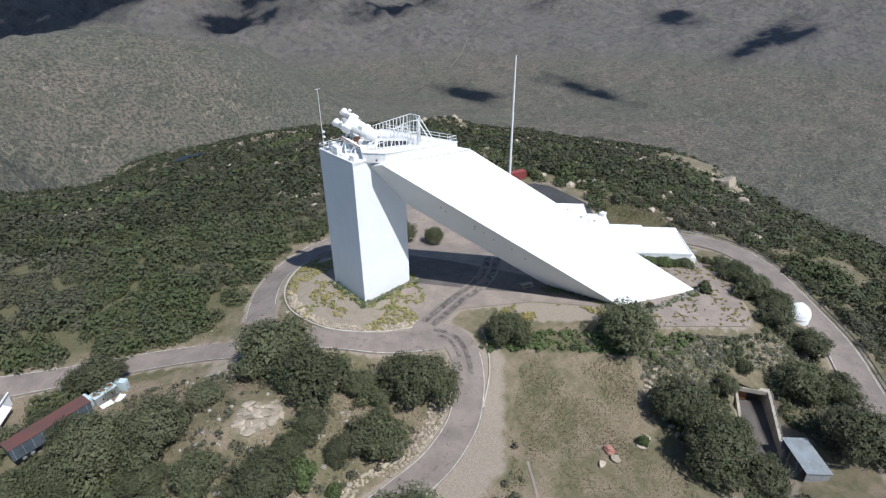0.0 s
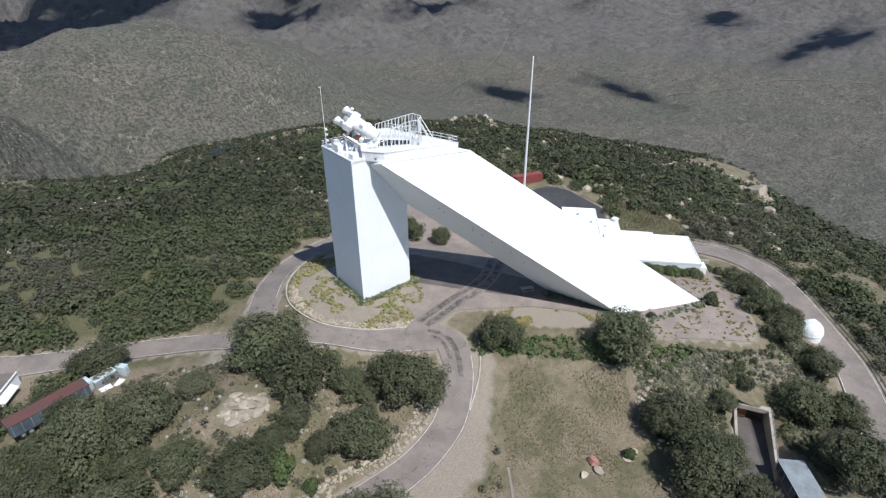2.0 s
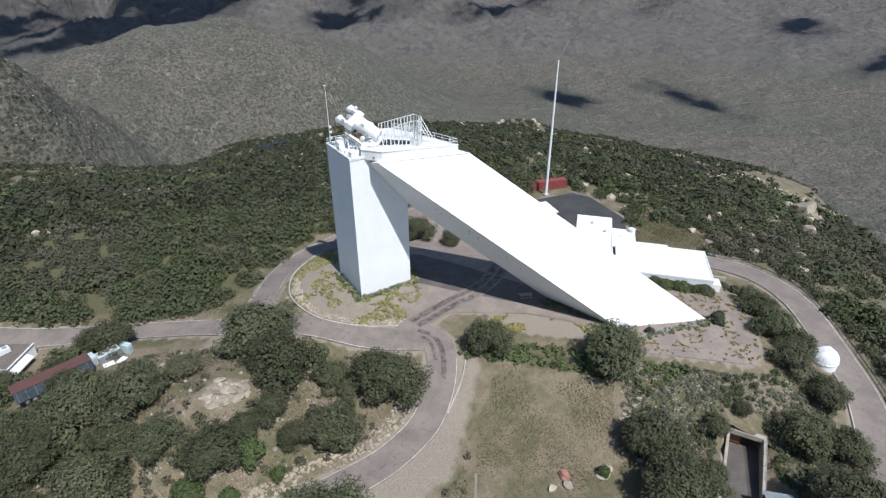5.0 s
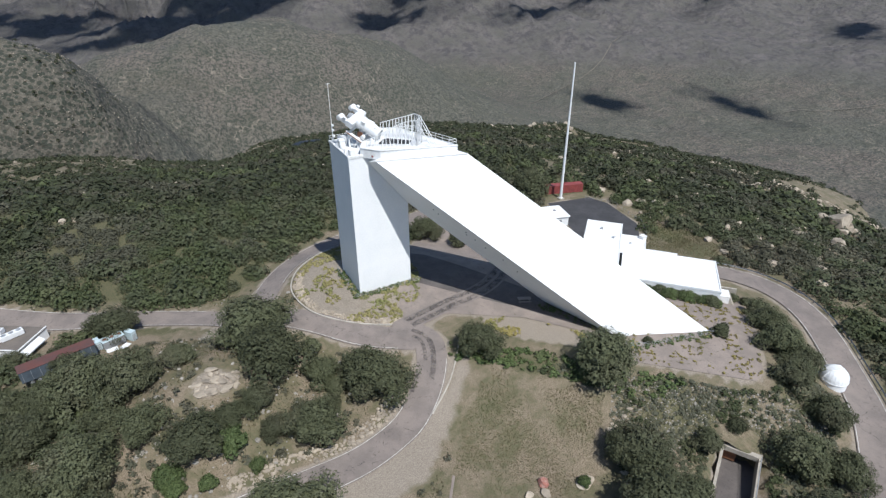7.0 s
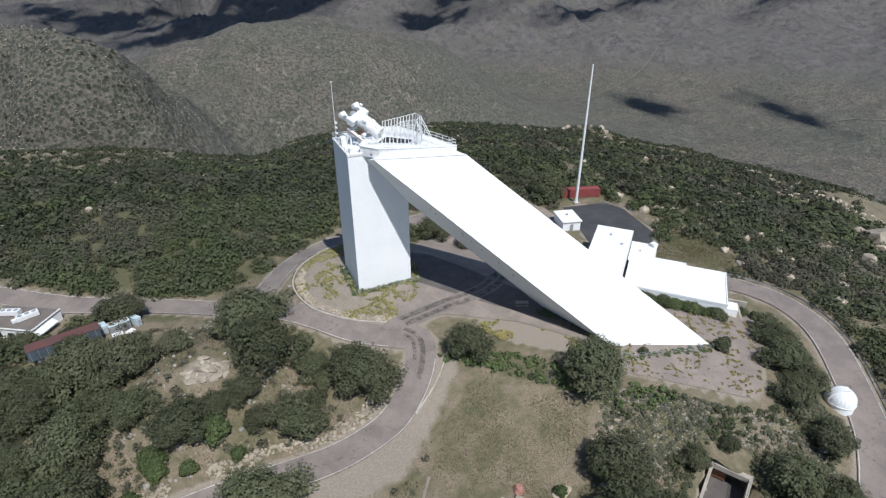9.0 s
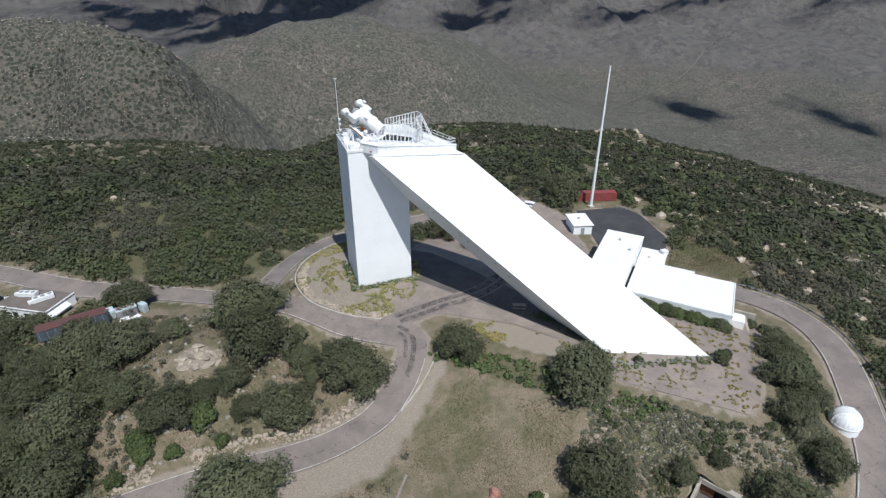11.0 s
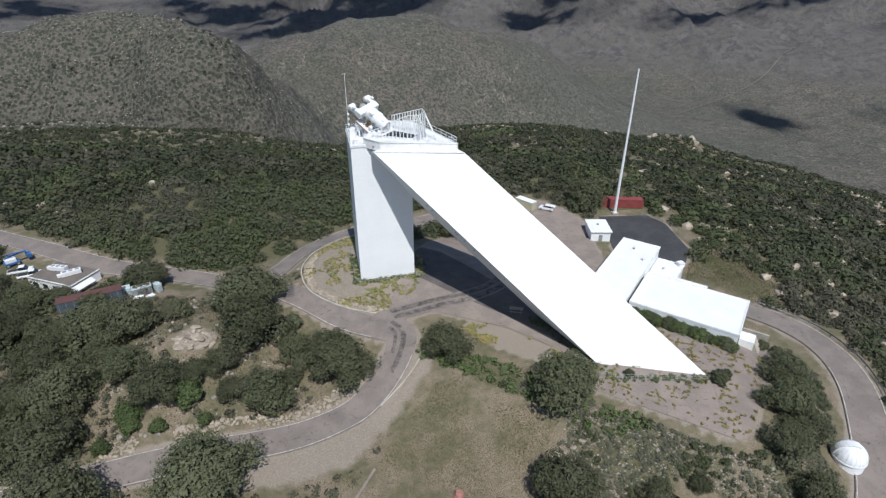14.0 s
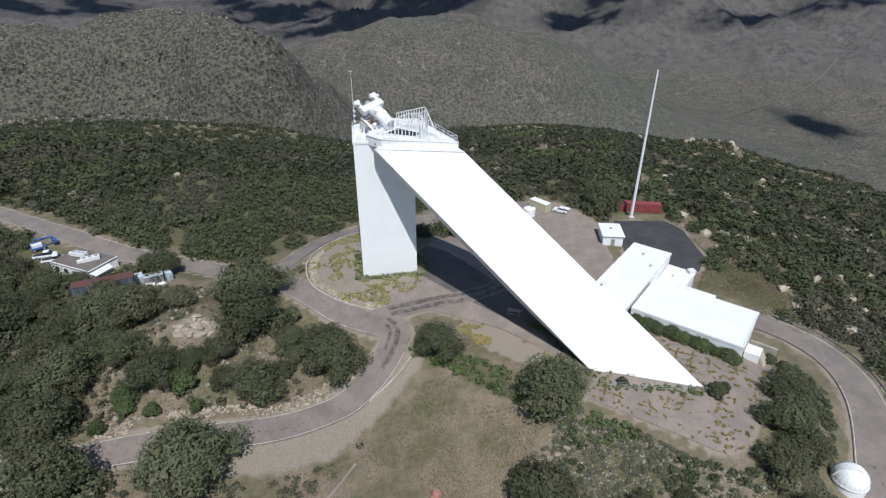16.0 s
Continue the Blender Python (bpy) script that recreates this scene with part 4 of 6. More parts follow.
part("cap", rod((0, 0, 36.7 - pz), (0, 0, 36.8 - pz), 0.24, sides=16), STEEL, mastpole)
tank = thing("water_tank", "squat round white water tank in the yard", "tank", pose(49.3, 34.6, ground_at(49.3, 34.6) + 0.1))
part("shell", rod((0, 0, 0), (0, 0, 2.2), 1.7, sides=28), WHITE, tank)
part("lid", rod((0, 0, 2.2), (0, 0, 2.6), 1.75, 0.5, sides=28), ROOFWHITE, tank)
part("hatch", rod((0.5, 0, 2.45), (0.5, 0, 2.7), 0.3, sides=14), GREY, tank)


def wheel(parent, x, y, r, w):
    t_ = part("wheel", rod((x, y - w / 2, r), (x, y + w / 2, r), r, sides=18), DARK, parent)
    part("rim", rod((x, y - w / 2 - 0.01, r), (x, y + w / 2 + 0.01, r), r * 0.6, sides=14), GREY, t_)


def suv(at):
    ob = thing("car", "white estate car parked with its tailgate open", "car", at)
    low = [(-2.25, 0.35), (2.2, 0.35), (2.3, 0.75), (2.05, 1.0), (1.1, 1.08), (-2.2, 1.12), (-2.32, 0.8)]
    bm = prism([(x, -0.92, z) for x, z in low], [(x, 0.92, z) for x, z in low])
    bmesh.ops.bevel(bm, geom=bm.edges[:], offset=0.06, segments=2, affect="EDGES")
    body = part("body", bm, CARPAINT, ob)
    cab_ = [(-2.1, 1.1), (1.0, 1.08), (0.35, 1.66), (-1.7, 1.7)]
    bm = prism([(x, -0.82, z) for x, z in cab_], [(x, 0.82, z) for x, z in cab_])
    bmesh.ops.bevel(bm, geom=bm.edges[:], offset=0.05, segments=1, affect="EDGES")
    part("window", bm, GLASS, body)
    part("roof", box(-1.72, -0.8, 1.66, 0.4, 0.8, 1.76, 0.04), CARPAINT, body)
    for x in (-1.72, -0.65, 0.3):
        for y in (-0.83, 0.83):
            part("pillar", box(x - 0.05, y - 0.02, 1.1, x + 0.05, y + 0.02, 1.7, 0.01), CARPAINT, body)
    part("tailgate", box(-0.02, -0.8, -0.04, 0.98, 0.8, 0.05, 0.02, m=pose(-1.75, 0, 1.72, 0, 170, 0)), CARPAINT, body)
    for x in (-1.35, 1.4):
        for y in (-0.82, 0.82):
            wheel(ob, x, y, 0.36, 0.24)
    for y in (-0.65, 0.65):
        part("headlight", box(2.2, y - 0.2, 0.72, 2.32, y + 0.2, 0.9, 0.02), GLASS, body)
        part("tail_light", box(-2.36, y - 0.1, 0.8, -2.26, y + 0.1, 1.08, 0.02), RED, body)
suv(pose(59.2, 35.4, ground_at(59.2, 35.4) + 0.1, 0, 0, 142))

table = thing("picnic_table", "weathered grey wooden picnic table in the shaft's shade", "table", pose(29.4, -19.3, ground_at(29.4, -19.3) + 0.12, 0, 0, -25) @ Matrix.Diagonal((1.25, 1.2, 1.1, 1)))
for i in range(5):
    part("plank", box(-1.1, -0.42 + i * 0.17, 0.72, 1.1, -0.27 + i * 0.17, 0.77, 0.01), WOOD, table)
for y in (-0.85, 0.6):
    part("bench", box(-1.1, y, 0.42, 1.1, y + 0.26, 0.47, 0.01), WOOD, table)
for x in (-0.8, 0.8):
    part("leg", rod((x, -0.75, 0), (x, -0.25, 0.72), 0.05, sides=6), WOOD, table)
    part("leg", rod((x, 0.75, 0), (x, 0.25, 0.72), 0.05, sides=6), WOOD, table)
    part("crossbar", box(x - 0.04, -0.85, 0.36, x + 0.04, 0.85, 0.42), WOOD, table)


# ---- little dome ----
def dome(at):
    ob = thing("telescope_dome", "small white ribbed telescope dome on a round wall", "dome", at)
    part("wall", rod((0, 0, -0.4), (0, 0, 1.7), 2.55, sides=36), WHITE, ob)
    part("ring", rod((0, 0, 1.7), (0, 0, 1.9), 2.68, sides=36), STEEL, ob)
    bm = bmesh.new()
    bmesh.ops.create_uvsphere(bm, u_segments=36, v_segments=18, radius=2.6)
    bmesh.ops.delete(bm, geom=[v for v in bm.verts if v.co.z < -0.01], context="VERTS")
    bmesh.ops.translate(bm, vec=(0, 0, 1.9), verts=bm.verts)
    for f_ in bm.faces:
        f_.smooth = True
    shell = part("shell", bm, WHITE, ob)
    for k in range(12):
        a = k * math.pi / 12
        bm = bmesh.new()
        pts_ = [Vector((2.63 * math.cos(t_) * math.cos(a), 2.63 * math.cos(t_) * math.sin(a), 1.9 + 2.63 * math.sin(t_))) for t_ in np.linspace(0, math.pi, 19)]
        for p, q in zip(pts_, pts_[1:]):
            rod(p, q, 0.016, into=bm, sides=4)
        part("rib", bm, STEEL, shell)
    # shutter: a raised strip from the wall over the top
    bm = bmesh.new()
    for i in range(10):
        t0, t1 = radians(8 + i * 10), radians(18 + i * 10)
        for r0 in (2.66,):
            q = [Vector((r * math.cos(t_), y, 1.9 + r * math.sin(t_))) for r in (2.62, 2.76) for t_ in (t0, t1) for y in (-0.62, 0.62)]
            v_ = [bm.verts.new(p) for p in q]
            for c in ((4, 5, 7, 6), (0, 4, 6, 2), (1, 3, 7, 5), (0, 1, 5, 4), (2, 6, 7, 3)):
                bm.faces.new([v_[j] for j in c])
    bmesh.ops.recalc_face_normals(bm, faces=bm.faces)
    part("shutter", bm, STEEL, ob)
    part("door", box(-0.5, -2.62, 0.0, 0.5, -2.5, 1.65, 0.02), GREY, ob)
dome(pose(69.0, -61.8, ground_at(69.0, -61.8) - 0.35, 0, 0, 150) @ Matrix.Diagonal((0.92, 0.92, 0.92, 1)))


# ---- tunnel mouth and cutting ----
TA, TC = Vector((-0.86, -0.51, 0)), Vector((0.51, -0.86, 0))
T0 = Vector((41.2, -64.0, 0))
def tun(a, c, z):
    return T0 + TA * a + TC * c + Vector((0, 0, z))
def tblock(a0, c0, z0, a1, c1, z1, z2=None):
    z2 = z1 if z2 is None else z2
    return prism([tun(a0, c0, z0), tun(a1, c0, z0), tun(a1, c1, z0), tun(a0, c1, z0)], [tun(a0, c0, z1), tun(a1, c0, z2), tun(a1, c1, z2), tun(a0, c1, z1)])
portal = thing("tunnel_entrance", "concrete tunnel entrance with sloping side walls", "tunnel")
part("wing_wall", tblock(-1.0, -3.0, -11.2, 11.5, -2.55, -6.4, -8.6), CONCRETE, portal)
part("wing_wall", tblock(-1.0, 2.55, -11.2, 13.5, 3.0, -6.4, -7.6), CONCRETE, portal)
part("lintel", tblock(-0.9, -2.55, -7.3, 0.0, 2.55, -6.4), CONCRETE, portal)
part("floor", tblock(-7.0, -2.55, -10.6, 15.5, 2.55, -10.3, -8.9), TARSHADE, portal)
part("back_wall", tblock(-7.2, -2.55, -10.6, -6.9, 2.55, -6.9), CONCRETE, portal)
part("inner_wall", tblock(-7.0, -3.0, -10.6, -0.9, -2.56, -6.8), CONCRETE, portal)
part("inner_wall", tblock(-7.0, 2.56, -10.6, -0.9, 3.0, -6.8), CONCRETE, portal)
part("soffit", tblock(-7.0, -2.55, -7.2, -0.95, 2.55, -6.9), CONCRETE, portal)
earth = bmesh.new()
E_A, E_C = np.linspace(-4.2, -0.12, 9), np.linspace(-4.8, 4.8, 9)
rows_ = []
for a_ in E_A:
    side_l, side_r = (ground_at(*tun(a_ - 0.6, c_, 0).xy) for c_ in (-5.2, 5.2))
    rows_.append([earth.verts.new(tun(a_, c_, min(side_l, side_r) + (max(side_l, side_r) - min(side_l, side_r)) * abs(c_ + (4.8 if side_l < side_r else -4.8)) / 9.6 + 0.12 * math.sin(3 * a_ + 2 * c_) - 0.5 * (abs(c_) / 4.8) ** 4 - 0.4 * (max(0, -a_ - 3.0) / 1.2) ** 2)) for c_ in E_C])
for i in range(8):
    for j in range(8):
        earth.faces.new((rows_[i][j], rows_[i][j + 1], rows_[i + 1][j + 1], rows_[i + 1][j]))
bmesh.ops.recalc_face_normals(earth, faces=earth.faces)
part("earth_cover", earth, GROUND, portal, "stony weedy soil heaped on the tunnel's roof")
part("door", tblock(-0.75, -2.5, -9.6, -0.62, -0.5, -7.35), RUST, portal, "rust-orange steel door, half open")
rail_s = handrail([tun(0.5, 2.78, -6.45), tun(13.2, 2.78, -7.55)], 2.4, 1.0, "dark pipe handrail along the cutting's wall", mat_=GREY)

shed = thing("storage_shed", "open-fronted storage shed with a pale metal roof", "shed", pose(31.2, -76.0, ground_at(31.2, -76.0) - 0.05, 0, 0, 48))
part("floor", box(-3.4, -1.9, 0, 3.4, 1.9, 0.12), CONCRETE, shed)
part("wall", box(-3.4, -1.9, 0.12, 3.4, -1.8, 2.4), GREY, shed)
part("wall", box(-3.4, -1.8, 0.12, -3.3, 1.9, 2.5), GREY, shed)
part("wall", box(3.3, -1.8, 0.12, 3.4, 1.9, 2.5), GREY, shed)
part("roof", prism([(-3.6, -2.1, 2.4), (3.6, -2.1, 2.4), (3.6, 2.1, 2.62), (-3.6, 2.1, 2.62)], [(-3.6, -2.1, 2.48), (3.6, -2.1, 2.48), (3.6, 2.1, 2.7), (-3.6, 2.1, 2.7)]), SHEDROOF, shed, "pale blue-grey metal roof")
for x in (-3.3, -1.1, 1.1, 3.3):
    part("post", box(x - 0.06, 1.75, 0.12, x + 0.06, 1.87, 2.55), GREY, shed)
for i in range(7):
    part("pipe", rod((-2.6 + i * 0.6, 0.8, 0.12), (-2.9 + i * 0.75, -1.5, 1.9), 0.04, sides=6), STEEL if i % 2 else GREY, shed)


# ---- trailer, air conditioners, flat-roofed building, machines ----
trz = ground_at(-56.6, 5.6) + 0.35
trailer = thing("trailer", "old slate-blue box trailer with a faded maroon roof", "trailer", pose(-56.4, 5.9, trz, 0, 0, 15))
part("body", box(-6.0, -1.3, 0.95, 6.0, 1.3, 3.2, 0.04), BLUEGREY, trailer)
part("roof", box(-6.08, -1.38, 3.2, 6.08, 1.38, 3.34, 0.03), MAROON, trailer)
part("chassis", box(-5.8, -0.9, 0.6, 5.8, 0.9, 0.95), DARK, trailer)
for x in (-4.6, -3.5):
    for y in (-1.0, 1.0):
        wheel(trailer, x, y, 0.48, 0.3)
part("leg", rod((4.6, -0.7, 0), (4.6, -0.7, 0.7), 0.08, sides=6), GREY, trailer)
part("leg", rod((4.6, 0.7, 0), (4.6, 0.7, 0.7), 0.08, sides=6), GREY, trailer)
for k in range(9):
    part("stripe", box(-5.6 + k * 1.35, -1.315, 1.0, -5.54 + k * 1.35, -1.3, 3.15), GREY, trailer)


def chiller(at, w, d, h, fans, label):
    ob = thing("air_conditioner", label, "air conditioner", at)
    body = part("body", box(-w / 2, -d / 2, 0.15, w / 2, d / 2, h, 0.03), PALEBLUE if fans < 3 else GREY, ob)
    part("skid", box(-w / 2 + 0.05, -d / 2 + 0.05, 0, w / 2 - 0.05, d / 2 - 0.05, 0.15), DARK, ob)
    part("top", box(-w / 2 - 0.03, -d / 2 - 0.03, h, w / 2 + 0.03, d / 2 + 0.03, h + 0.06, 0.01), PALEBLUE, ob)
    for i in range(fans):
        x = -w / 2 + w * (i + 0.5) / fans
        fan = part("fan", rod((x, 0, h + 0.06), (x, 0, h + 0.18), 0.48, sides=18), GREY, ob)
        part("hub", rod((x, 0, h + 0.12), (x, 0, h + 0.2), 0.36, sides=14), RUST, fan, "dark rusty fan well")
    for i in range(4):
        part("louvre", box(-w / 2 + 0.1, -d / 2 - 0.02, 0.3 + i * 0.35, w / 2 - 0.1, -d / 2, 0.5 + i * 0.35), GREY, body)
gz = lambda x, y: ground_at(x, y)
chiller(pose(-51.3, 10.4, gz(-51.3, 10.4), 0, 0, 20), 2.4, 2.0, 2.0, 1, "pale blue discarded air conditioner by the trailer")
chiller(pose(-48.0, 10.9, gz(-48.0, 10.9), 0, 0, 20), 4.0, 2.0, 1.9, 3, "grey three-fan air conditioner standing on the ground")
chiller(pose(-44.9, 11.6, gz(-44.9, 11.6), 0, 0, 40), 1.1, 2.0, 2.1, 0, "narrow pale blue air duct unit on the ground")
for x, y, rz in ((-48.2, 8.4, 15), (-46.0, 8.9, 50)):
    sh = thing("scrap_metal", "white sheet-metal scrap lying on the grass", "scrap", pose(x, y, gz(x, y) + 0.05, 4, 3, rz))
    part("sheet", box(-1.0, -0.5, 0, 1.0, 0.5, 0.06, 0.01), STEEL, sh)
    part("rim", box(-1.0, 0.5, 0, 1.0, 0.56, 0.2, 0.01), STEEL, sh)
hexo = thing("hexagonal_lid", "pale tan hexagonal lid lying on the ground", "lid", pose(-61.4, 1.9, gz(-61.4, 1.9) + 0.1, 5, 0, 10))
part("plate", rod((0, 0, 0), (0, 0, 0.3), 1.35, 1.3, sides=6), CONCRETE, hexo)
part("rim", rod((0, 0, 0.3), (0, 0, 0.36), 1.1, 1.0, sides=6), BEIGE, hexo)
for x, y, rz in ((-58.6, 2.6, 20), (-57.2, 3.4, 60), (-56.6, 2.2, 130)):
    pl = thing("scrap_timber", "pile of grey weathered planks beside the trailer", "timber", pose(x, y, gz(x, y) + 0.05, 0, 0, rz))
    for i in range(4):
        part("plank", box(-1.3, -0.5 + i * 0.26, 0, 1.3, -0.3 + i * 0.26, 0.09, 0.01), WOOD, pl)

wz = gz(-68.2, 23.8)
work = thing("workshop", "low workshop with a tan flat roof and white parapet", "building", pose(-68.2, 23.8, wz, 0, 0, -31))
part("wall", box(-6.6, -3.9, -0.4, 6.6, 3.9, 2.9), WHITE, work)
part("roof", box(-6.7, -4.0, 2.9, 6.7, 4.0, 3.1, 0.02), TAN, work)
for b_ in ((-6.75, -4.05, 3.1, 6.75, -3.8, 3.35), (6.5, -3.8, 3.1, 6.75, 4.05, 3.35)):
    part("parapet", box(*b_, 0.02), STAINED, work)
part("canopy", prism([(6.75, -3.9, 2.6), (8.0, -3.9, 1.9), (8.0, 1.4, 1.9), (6.75, 1.4, 2.6)], [(6.75, -3.9, 2.75), (8.0, -3.9, 2.05), (8.0, 1.4, 2.05), (6.75, 1.4, 2.75)]), STEEL, work, "white sloping canopy")
for x in (-4.5, -1.5, 1.5, 4.5):
    part("window", box(x - 0.7, -3.95, 1.0, x + 0.7, -3.88, 2.2), GLASS, work)
def on_work(x, y):
    return pose(-68.2, 23.8, wz, 0, 0, -31) @ pose(x, y, 3.1)
for x, y, rz in ((-2.4, 1.0, 10), (2.2, 0.4, 55)):
    ac = thing("rooftop_unit", "white rooftop air conditioner with three fans", "air conditioner", on_work(x, y) @ pose(0, 0, 0, 0, 0, rz))
    part("body", box(-2.0, -0.7, 0.1, 2.0, 0.7, 1.1, 0.03), STEEL, ac)
    part("base", box(-1.9, -0.6, 0, 1.9, 0.6, 0.1), DARK, ac)
    for i in range(3):
        fan = part("fan", rod((-1.3 + 1.3 * i, 0, 1.1), (-1.3 + 1.3 * i, 0, 1.16), 0.45, sides=16), GREY, ac)
    part("duct", box(-2.9, -0.4, 0.1, -2.0, 0.4, 0.8, 0.03), STEEL, ac)

lift_ = thing("boom_lift", "blue boom lift with folded arms on the roadside", "boom lift", pose(-83.5, 34.5, gz(-83.5, 34.5), 0, 0, 35))
part("chassis", box(-1.6, -1.1, 0.5, 1.6, 1.1, 1.0, 0.06), BLUE, lift_)
part("turntable", box(-1.3, -0.9, 1.0, 1.0, 0.9, 1.9, 0.08), STEEL, lift_)
for x in (-1.1, 1.1):
    for y in (-1.05, 1.05):
        wheel(lift_, x, y, 0.48, 0.35)
part("boom", rod((-1.2, 0.3, 2.1), (3.6, 0.3, 2.7), 0.2, sides=6), BLUE, lift_)
part("boom", rod((3.6, -0.2, 2.7), (-0.6, -0.2, 3.2), 0.17, sides=6), BLUE, lift_)
part("basket", box(3.3, -1.0, 1.0, 4.3, 1.0, 2.0, 0.04), BLUE, lift_)
for x, y, rz, lab in ((-80.2, 30.4, 12, "white pickup truck parked by the workshop"), (-77.5, 28.6, 15, "white flatbed pickup parked beside the workshop")):
    v_ = thing("pickup_truck", lab, "truck", pose(x, y, gz(x, y), 0, 0, rz))
    bm = prism([(a, -0.95, z) for a, z in ((-2.6, 0.5), (2.6, 0.5), (2.65, 1.0), (-2.65, 1.05))], [(a, 0.95, z) for a, z in ((-2.6, 0.5), (2.6, 0.5), (2.65, 1.0), (-2.65, 1.05))])
    bmesh.ops.bevel(bm, geom=bm.edges[:], offset=0.06, segments=1, affect="EDGES")
    body = part("body", bm, CARPAINT, v_)
    part("cab", prism([(-0.3, -0.85, 1.0), (1.7, -0.85, 1.0), (1.7, 0.85, 1.0), (-0.3, 0.85, 1.0)], [(-0.1, -0.75, 1.75), (1.1, -0.75, 1.75), (1.1, 0.75, 1.75), (-0.1, 0.75, 1.75)]), GLASS, body)
    part("roof", box(-0.15, -0.76, 1.74, 1.12, 0.76, 1.82, 0.03), CARPAINT, body)
    part("bed", box(-2.5, -0.8, 1.02, -0.4, 0.8, 1.06), DARK, body)
    for a in (-1.6, 1.6):
        for b in (-0.85, 0.85):
            wheel(v_, a, b, 0.38, 0.25)


# ---- guard rail, fences ----
def guard_rail(line, k0, k1, offset):
    seg = side_of(line, offset)[k0:k1:2]
    ob = thing("guard_rail", "dark weathered guard rail along the road's outer edge", "guard rail")
    zz = land(seg[:, 0], seg[:, 1])
    prof = [(-0.05, 0.45), (0.02, 0.52), (-0.03, 0.62), (0.02, 0.72), (-0.05, 0.8)]
    k, w = len(seg), len(prof)
    v, d = [], np.gradient(seg, axis=0)
    d /= np.linalg.norm(d, axis=1)[:, None]
    for p, z, t_ in zip(seg, zz, d):
        v += [(p[0] - t_[1] * a, p[1] + t_[0] * a, z + b) for a, b in prof]
    f_ = [[i * w + j, i * w + j + 1, (i + 1) * w + j + 1, (i + 1) * w + j] for i in range(k - 1) for j in range(w - 1)]
    part("rail", mesh_of("rail", v, f_, GREY), GREY, ob)
    pm = box(-0.06, -0.08, -0.3, 0.06, 0.08, 0.85)
    me = bpy.data.meshes.new("post")
    pm.to_mesh(me)
    pm.free()
    me.materials.append(WOOD)
    for p, z in list(zip(seg, zz))[::2]:
        part("post", me, WOOD, ob, at=pose(p[0], p[1], z))
guard_rail(ROAD_EAST, int(0.09 * len(ROAD_EAST)), int(0.86 * len(ROAD_EAST)), 4.1)


def wire_fence(points, gap, label):
    ob = thing("wire_fence", label, "fence")
    for a, b in zip(points, points[1:]):
        k = max(1, round(math.dist(a, b) / gap))
        P = [Vector((a[0] + (b[0] - a[0]) * i / k, a[1] + (b[1] - a[1]) * i / k, 0)) for i in range(k + 1)]
        for p in P:
            p.z = ground_at(p.x, p.y)
            part("post", rod(p - Vector((0, 0, 0.1)), p + Vector((0, 0, 1.3)), 0.04, sides=5), GREY, ob)
        for h in (0.5, 0.9, 1.25):
            for p, q in zip(P, P[1:]):
                part("wire", rod(p + Vector((0, 0, h)), q + Vector((0, 0, h)), 0.018, sides=4), GREY, ob)
wire_fence([(-1.3, 11.5), (-1.3, -1.4), (13.5, -1.4)], 2.4, "low grey wire fence round the tower's foot")
wire_fence([(37.2, -40.6), (40.0, -42.2), (57.2, -46.3), (58.5, -44.0)], 2.4, "low grey wire fence at the shaft's foot")
wire_fence([(86, 26), (91, 20), (89, 5), (84, -2)], 3.0, "grey wire fence behind the asphalt lot")

# low dry-stone wall along the lawn's edge, and the lawn's boulders
def boulder_mesh(name, seed, mat_, flat=0.75, cuts=2):
    rng = np.random.RandomState(seed)
    bm = bmesh.new()
    bmesh.ops.create_icosphere(bm, subdivisions=cuts, radius=1.0)
    dirs = rng.normal(size=(9, 3))
    dirs /= np.linalg.norm(dirs, axis=1)[:, None]
    lim = rng.uniform(0.55, 0.95, 9) if cuts < 3 else rng.uniform(0.38, 0.8, 9)
    for v in bm.verts:
        p = np.array(v.co)
        for d_, m_ in zip(dirs, lim):
            over = p @ d_ - m_
            if over > 0:
                p = p - d_ * over * (0.9 if cuts < 3 else 1.0)
        p = p * (1 + (0.07 if cuts < 3 else 0.012) * rng.normal())
        v.co = (p[0], p[1], p[2] * flat)
    me = bpy.data.meshes.new(name)
    bm.to_mesh(me)
    bm.free()
    me.materials.append(mat_)
    return me
ROCKS = [boulder_mesh("boulder", k, ROCK, 0.75, 3) for k in range(6)]
def boulder(x, y, size, label, sink=0.3, mesh=None, rz=0, stretch=(1, 1, 1), group=""):
    z = ground_at(x, y)
    return thing("boulder", label, "rock", Matrix.Translation((x, y, z + size * (0.6 - sink) * stretch[2])) @ Matrix.Rotation(radians(rz), 4, "Z") @ Matrix.Diagonal((size * stretch[0], size * stretch[1], size * stretch[2], 1)), group, data=mesh or ROCKS[int(abs(x * 7 + y * 3)) % 6])
boulder(8.2, -54.6, 0.95, "rust-red boulder lying on the lawn", mesh=boulder_mesh("boulder", 21, REDROCK))
boulder(7.6, -56.2, 0.9, "pale grey boulder lying on the lawn")
boulder(5.0, -55.3, 0.8, "small pale boulder lying on the lawn", stretch=(1.2, 0.7, 0.7))
boulder(14.0, -57.5, 1.3, "flat tan boulder sunk in the lawn", stretch=(1.3, 1, 0.5))
for i, (x, y) in enumerate([(29.3, -50.4), (27.8, -50.8), (26.3, -51.2), (25.0, -51.5), (23.8, -52.0), (22.9, -53.2), (22.2, -54.6), (21.5, -56.0), (20.9, -57.4), (20.4, -58.8), (19.8, -60.2)]):
    boulder(x, y, 0.6, "pale stone in the low wall along the lawn", rz=i * 37, stretch=(1.3, 0.8, 0.7), group="lawn wall stones")
rng = np.random.RandomState(5)
